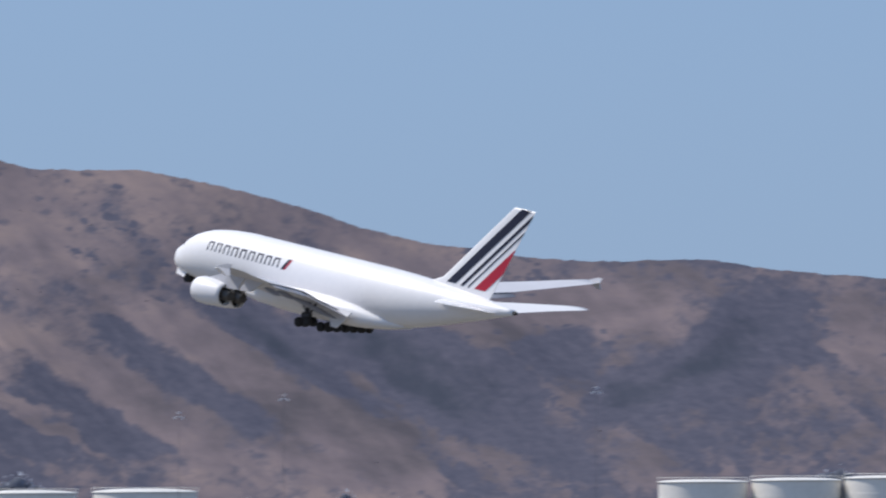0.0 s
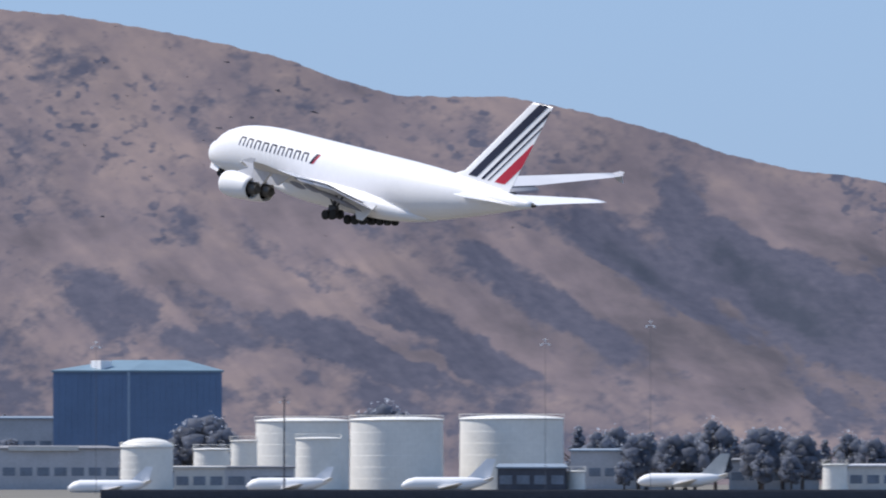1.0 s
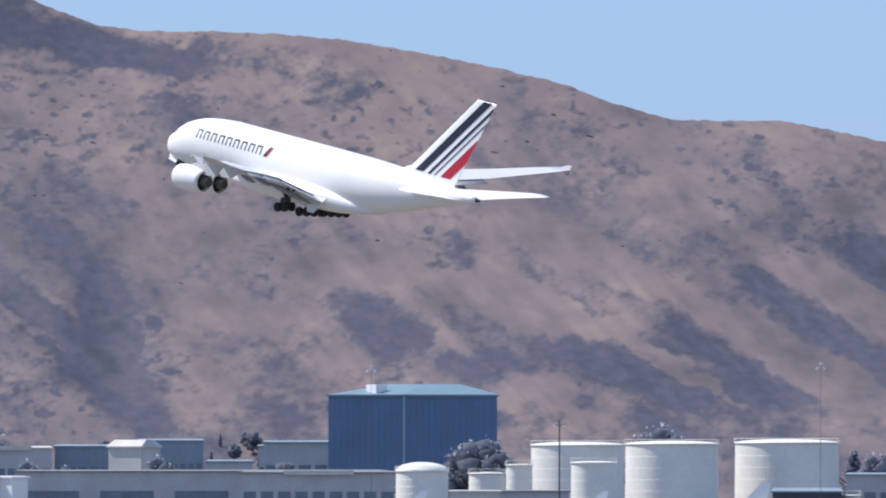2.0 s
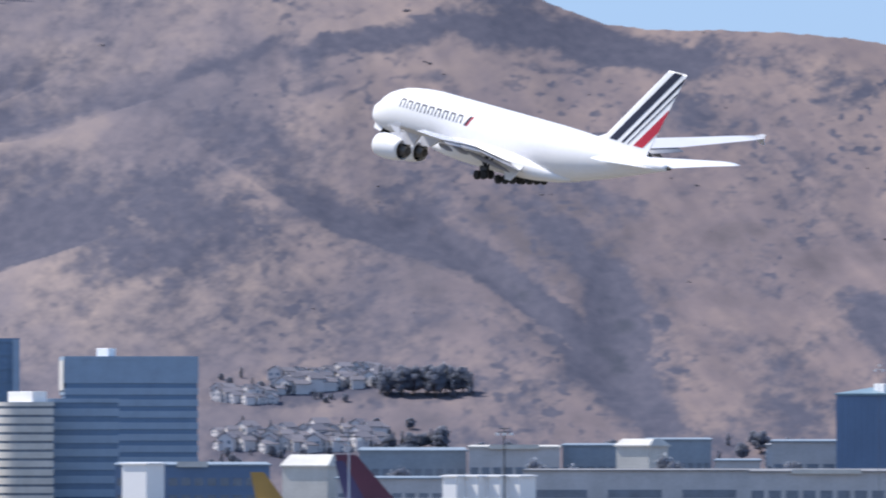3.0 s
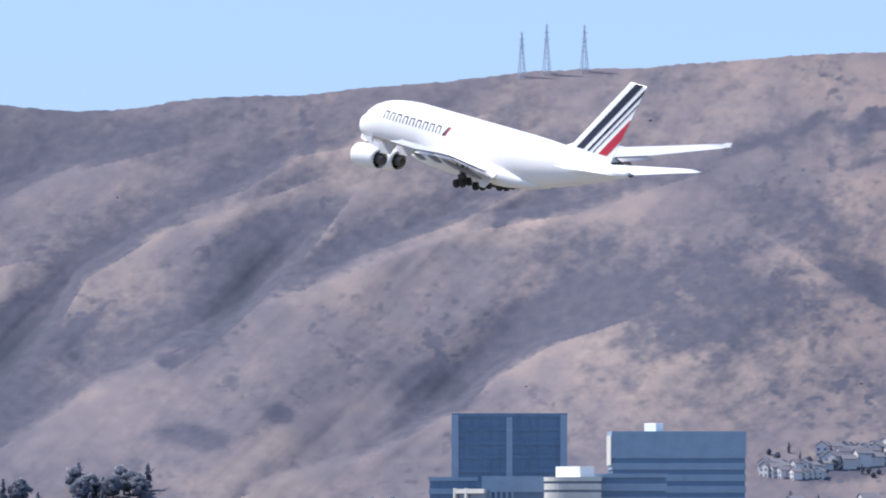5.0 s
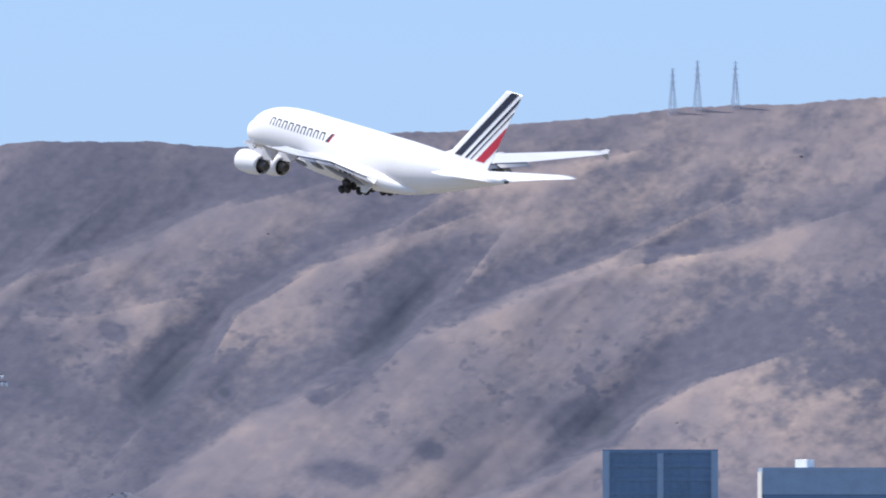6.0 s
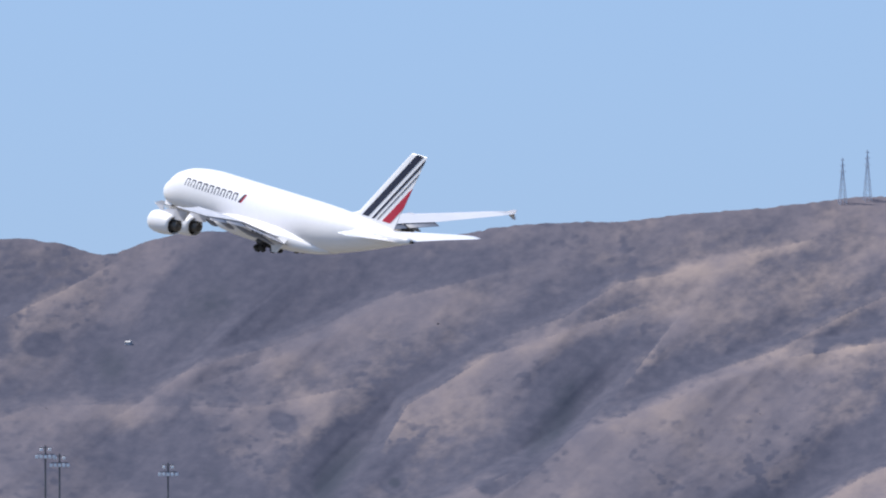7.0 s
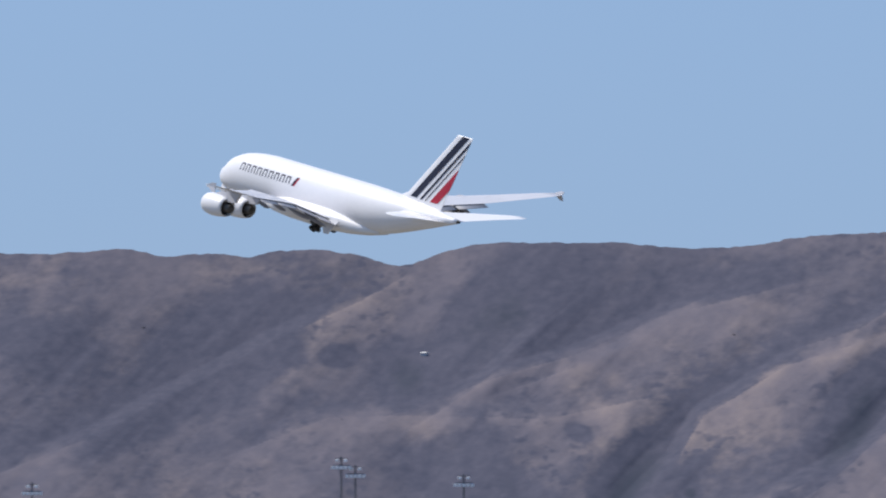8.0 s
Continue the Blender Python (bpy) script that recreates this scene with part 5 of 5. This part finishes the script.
for u0, u1, v0, v1, n, h0, h1, wide in (
        (-722, -548, 655, 664, 15, 5.0, 8.5, 1.0), (-1010, -722, 625, 672, 26, 1.8, 3.4, 1.2), (-704, -588, 750, 760, 9, 4, 7, 1.1), (-1015, -640, 712, 790, 34, 1.8, 3.6, 1.2),
        (-2174, -1590, 742, 770, 50, 3.5, 6.5, 1.2), (-2174, -1590, 770, 812, 56, 3.5, 6.5, 1.2), (-2230, -2090, 690, 712, 14, 5, 8, 1.2), (-2500, -2390, 680, 715, 10, 3, 6, 1.1), (-1700, -1590, 760, 800, 9, 5, 8, 1.1),
        (-760, -180, 768, 785, 15, 3, 6, 1.2), (-120, 90, 745, 790, 12, 3, 6, 1.2), (-2420, -2170, 715, 760, 18, 4, 8, 1.2)):
    for i in range(n):
        u = u0 + (u1 - u0) * (i + rng.random()) / n
        plant_tree(hill_at(u, v0 + (v1 - v0) * rng.random(), 0.3), rng.uniform(h0, h1), k if k % 7 else 3, wide)
        k += 1
for i in range(9):
    u = rng.uniform(-760, 60)
    p = site(u, 815, rng.choice((3150, 3260, 3300)))
    p.z = 0
    plant_tree(p, rng.uniform(6, 13), k % 3, rng.uniform(0.7, 1.2), "dark leafy tree between airport halls")
    k += 1
for u, v_top, d, wide in ((362, 733, 3180, 1.25), (330, 752, 3180, 1.2), (395, 757, 3170, 1.1), (1024, 747, 3100, 1.0), (1062, 762, 3090, 1.0), (1090, 754, 3110, 1.0), (1130, 765, 3080, 1.1), (1152, 758, 3100, 1.0), (1190, 768, 3060, 1.1),
                          (1230, 764, 3060, 1.0), (1266, 741, 3040, 0.9), (1300, 766, 3070, 1.1), (1345, 754, 3050, 1.1), (1385, 760, 3060, 1.1), (1420, 768, 3040, 1.1), (1460, 772, 3060, 1.0), (1505, 765, 3080, 1.0), (1545, 775, 3050, 1.1), (1105, 815, 2920, 1.1), (1180, 800, 2960, 1.1),
                          (1600, 770, 3060, 1.1), (1660, 762, 3080, 1.1), (1720, 770, 3050, 1.1), (1780, 768, 3080, 1.0), (2125, 698, 3120, 0.9), (690, 712, 3140, 1.0), (660, 718, 3150, 1.0), (230, 805, 2960, 1.1), (1350, 800, 2950, 1.0), (1400, 806, 2940, 1.1)):
    p = site(u, 815, d)
    p.z = 0
    plant_tree(p, site(u, v_top, d).z, k % 3 if k % 4 or u < 420 else 3, wide * (0.95 if k % 4 or u < 420 else 1.5), "dark leafy tree at the airfield's edge")
    k += 1

# ---- masts, pylons, hut and fence ----
for u, v in ((-2842, 402), (-2817, 417), (-2625, 433), (-3389, 448)):
    mast(u, v, 1500, 5, "tall floodlight mast with a crown of lamps", wide=1.7, thin=0.09, head=PALESTEEL)
for u, v0, v1 in ((-1431, -36, -117), (-1387, -42, -131), (-1320, -46, -129)):
    pylon(u, v0, v1, "slender grey lattice power pylon on the ridge")


def build_hut():
    p = hill_at(-2697, 214, 0.4)
    t = thing("hut", "small white hut on the scrubby slope", "hut", facing(p, -30, p.z))
    part("wall", boxed(-0.8, 0.8, 0, 1.2, 0, 1.2), SHEDGREY, t)
    bm = bmesh.new()
    loft(bm, [[(-0.9, -0.2, 1.2), (-0.9, 1.4, 1.2), (-0.9, 0.6, 1.6)], [(0.9, -0.2, 1.2), (0.9, 1.4, 1.2), (0.9, 0.6, 1.6)]])
    part("roof", bm, CONCRETE, t)


build_hut()


def build_fence():
    """The dark barrier along the airfield, panel by panel."""
    d = 2300.0
    t = thing("barrier_fence", "long low dark steel barrier along the airfield", "fence")
    me = None
    n = 62
    for i in range(n):
        u = 195 + (2330 - 195) * i / n
        p = site(u, 815, d)
        h = 1.5
        if me is None:
            bm = bmesh.new()
            w = span((2330 - 195) / n, d) / 2
            front = [(-w + 2 * w * k / 16, 0.08 if k % 2 else -0.08) for k in range(17)]
            plan = front + [(x, y + 0.05) for x, y in front[::-1]]
            loft(bm, [[(x, y, z) for x, y in plan] for z in (0.0, h)])
            ob = part("panel", bm, FENCEDARK, t)
            me = ob.data
        else:
            ob = new("panel", me)
            ob.parent = t
        ob.matrix_basis = facing(p)


build_fence()


def build_shrubs():
    """Countless bushes dotted over the slopes."""
    r = random.Random(9)
    bases = []
    for s in range(6):
        bm = bmesh.new()
        for j in range(4):
            clump(bm, (r.uniform(-0.6, 0.6), r.uniform(-0.6, 0.6), r.uniform(0.1, 0.6)), r.uniform(0.4, 0.7), r, 0.75)
        bm.verts.ensure_lookup_table()
        bases.append((np.array([v.co[:] for v in bm.verts]), np.array([[v.index for v in f.verts] for f in bm.faces])))
        bm.free()
    co, tri, n = [], [], 0
    R_ = np.random.RandomState(3)
    us, vs = R_.uniform(-3600, 2300, 42000), R_.uniform(-90, 780, 42000)
    cov = scrub_and_shade(us, vs)
    dens = noise2(us, vs, 90, 3, 31)
    top = skyline(us)
    for u, v, c, q, tp in zip(us, vs, cov, dens, top):
        if v < tp + 2 or c > 0.72:
            continue
        open_hill = 0.07 if -750 < u < 1000 and v < 420 else 0.004
        want = open_hill * (1 + 7 * max(q, 0)) + (0.10 if -750 < u < 1000 else 0.02) * max(0.0, c - 0.40)
        if r.random() > 0.38 * want:
            continue
        p = hill_at(u, v, 0.25)
        s = r.uniform(0.2, 0.5) * (1.0 + 0.9 * (r.random() ** 5))
        b, f = bases[r.randrange(6)]
        a = r.random() * 6.28
        x, y = b[:, 0] * math.cos(a) - b[:, 1] * math.sin(a), b[:, 0] * math.sin(a) + b[:, 1] * math.cos(a)
        co.append(np.stack([x * s * 1.25 + p.x, y * s * 1.25 + p.y, b[:, 2] * s * 1.2 + p.z - 0.15 * s], -1))
        tri.append(f + n)
        n += len(b)
    co, tri = np.vstack(co), np.vstack(tri)
    me = bpy.data.meshes.new("hill_shrubs")
    me.from_pydata(co.tolist(), [], tri.tolist())
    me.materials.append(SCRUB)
    tagged(new("hill_shrubs", me), "grey-green bushes scattered over the dry slopes", "shrubs", kind="stuff")


build_shrubs()


# ---- what moves ----
def flight(x, y, z, heading, pitch, bank):
    """The aircraft's pose from its nose's place; heading from -x towards +y, degrees."""
    h, p, b = radians(heading), radians(pitch), radians(bank)
    f = Vector((-math.cos(h) * math.cos(p), math.sin(h) * math.cos(p), math.sin(p)))
    l0 = Vector((-math.sin(h), -math.cos(h), 0))
    u0 = f.cross(l0)
    l = l0 * math.cos(b) + u0 * math.sin(b)
    up = f.cross(l)
    return Matrix(((f.x, l.x, up.x, x), (f.y, l.y, up.y, y), (f.z, l.z, up.z, z), (0, 0, 0, 1)))


def motions():
    walk(airliner, [(t, flight(*row)) for t, *row in (
        (0.0, 175.66, 2242.0, 49.35, 49.64, 10.77, 0.83), (0.5, 152.29, 2273.13, 52.38, 49.6, 10.83, 0.78), (1.0, 128.91, 2304.11, 55.32, 49.55, 10.72, 0.72),
        (1.2, 119.5, 2316.46, 56.62, 49.53, 10.85, 0.7), (2.3, 68.01, 2383.95, 63.52, 49.43, 11.5, 0.58), (2.5, 58.55, 2396.15, 64.71, 49.42, 11.54, 0.56),
        (3.0, 34.97, 2426.52, 67.95, 49.37, 11.6, 0.5), (3.5, 11.49, 2456.75, 71.33, 49.32, 11.5, 0.45), (4.0, -12.06, 2486.82, 74.66, 49.28, 11.4, 0.39),
        (4.2, -21.45, 2498.81, 76.1, 49.26, 11.45, 0.37), (5.3, -73.26, 2564.3, 83.89, 49.16, 11.6, 0.25), (5.5, -82.8, 2576.13, 85.23, 49.14, 11.6, 0.23),
        (6.0, -106.44, 2605.6, 88.87, 49.1, 11.9, 0.17), (6.5, -130.26, 2634.91, 92.7, 49.05, 12.1, 0.12), (7.0, -154.28, 2664.06, 96.04, 49.01, 12.1, 0.06),
        (7.5, -177.82, 2693.09, 99.42, 48.96, 11.95, 0.01), (8.0, -201.51, 2721.96, 102.88, 48.92, 11.7, -0.05))])
    for kind, s, gear in gears:
        at = gear.location.copy()
        rows = []
        for t, share in ((0.0, 0.0), (3.0, 0.03), (4.2, 0.14), (5.3, 0.30), (6.0, 0.45), (6.5, 0.58), (7.0, 0.72), (7.5, 0.85), (8.0, 0.95)):
            rows.append((t, pose(at.x, at.y, at.z + (0.0 if kind == "wing" else 1.5) * share, (-s * 52 * share if kind == "wing" else 0), (0 if kind == "wing" else 40 * share), 0)))
        walk(gear, rows)


motions()
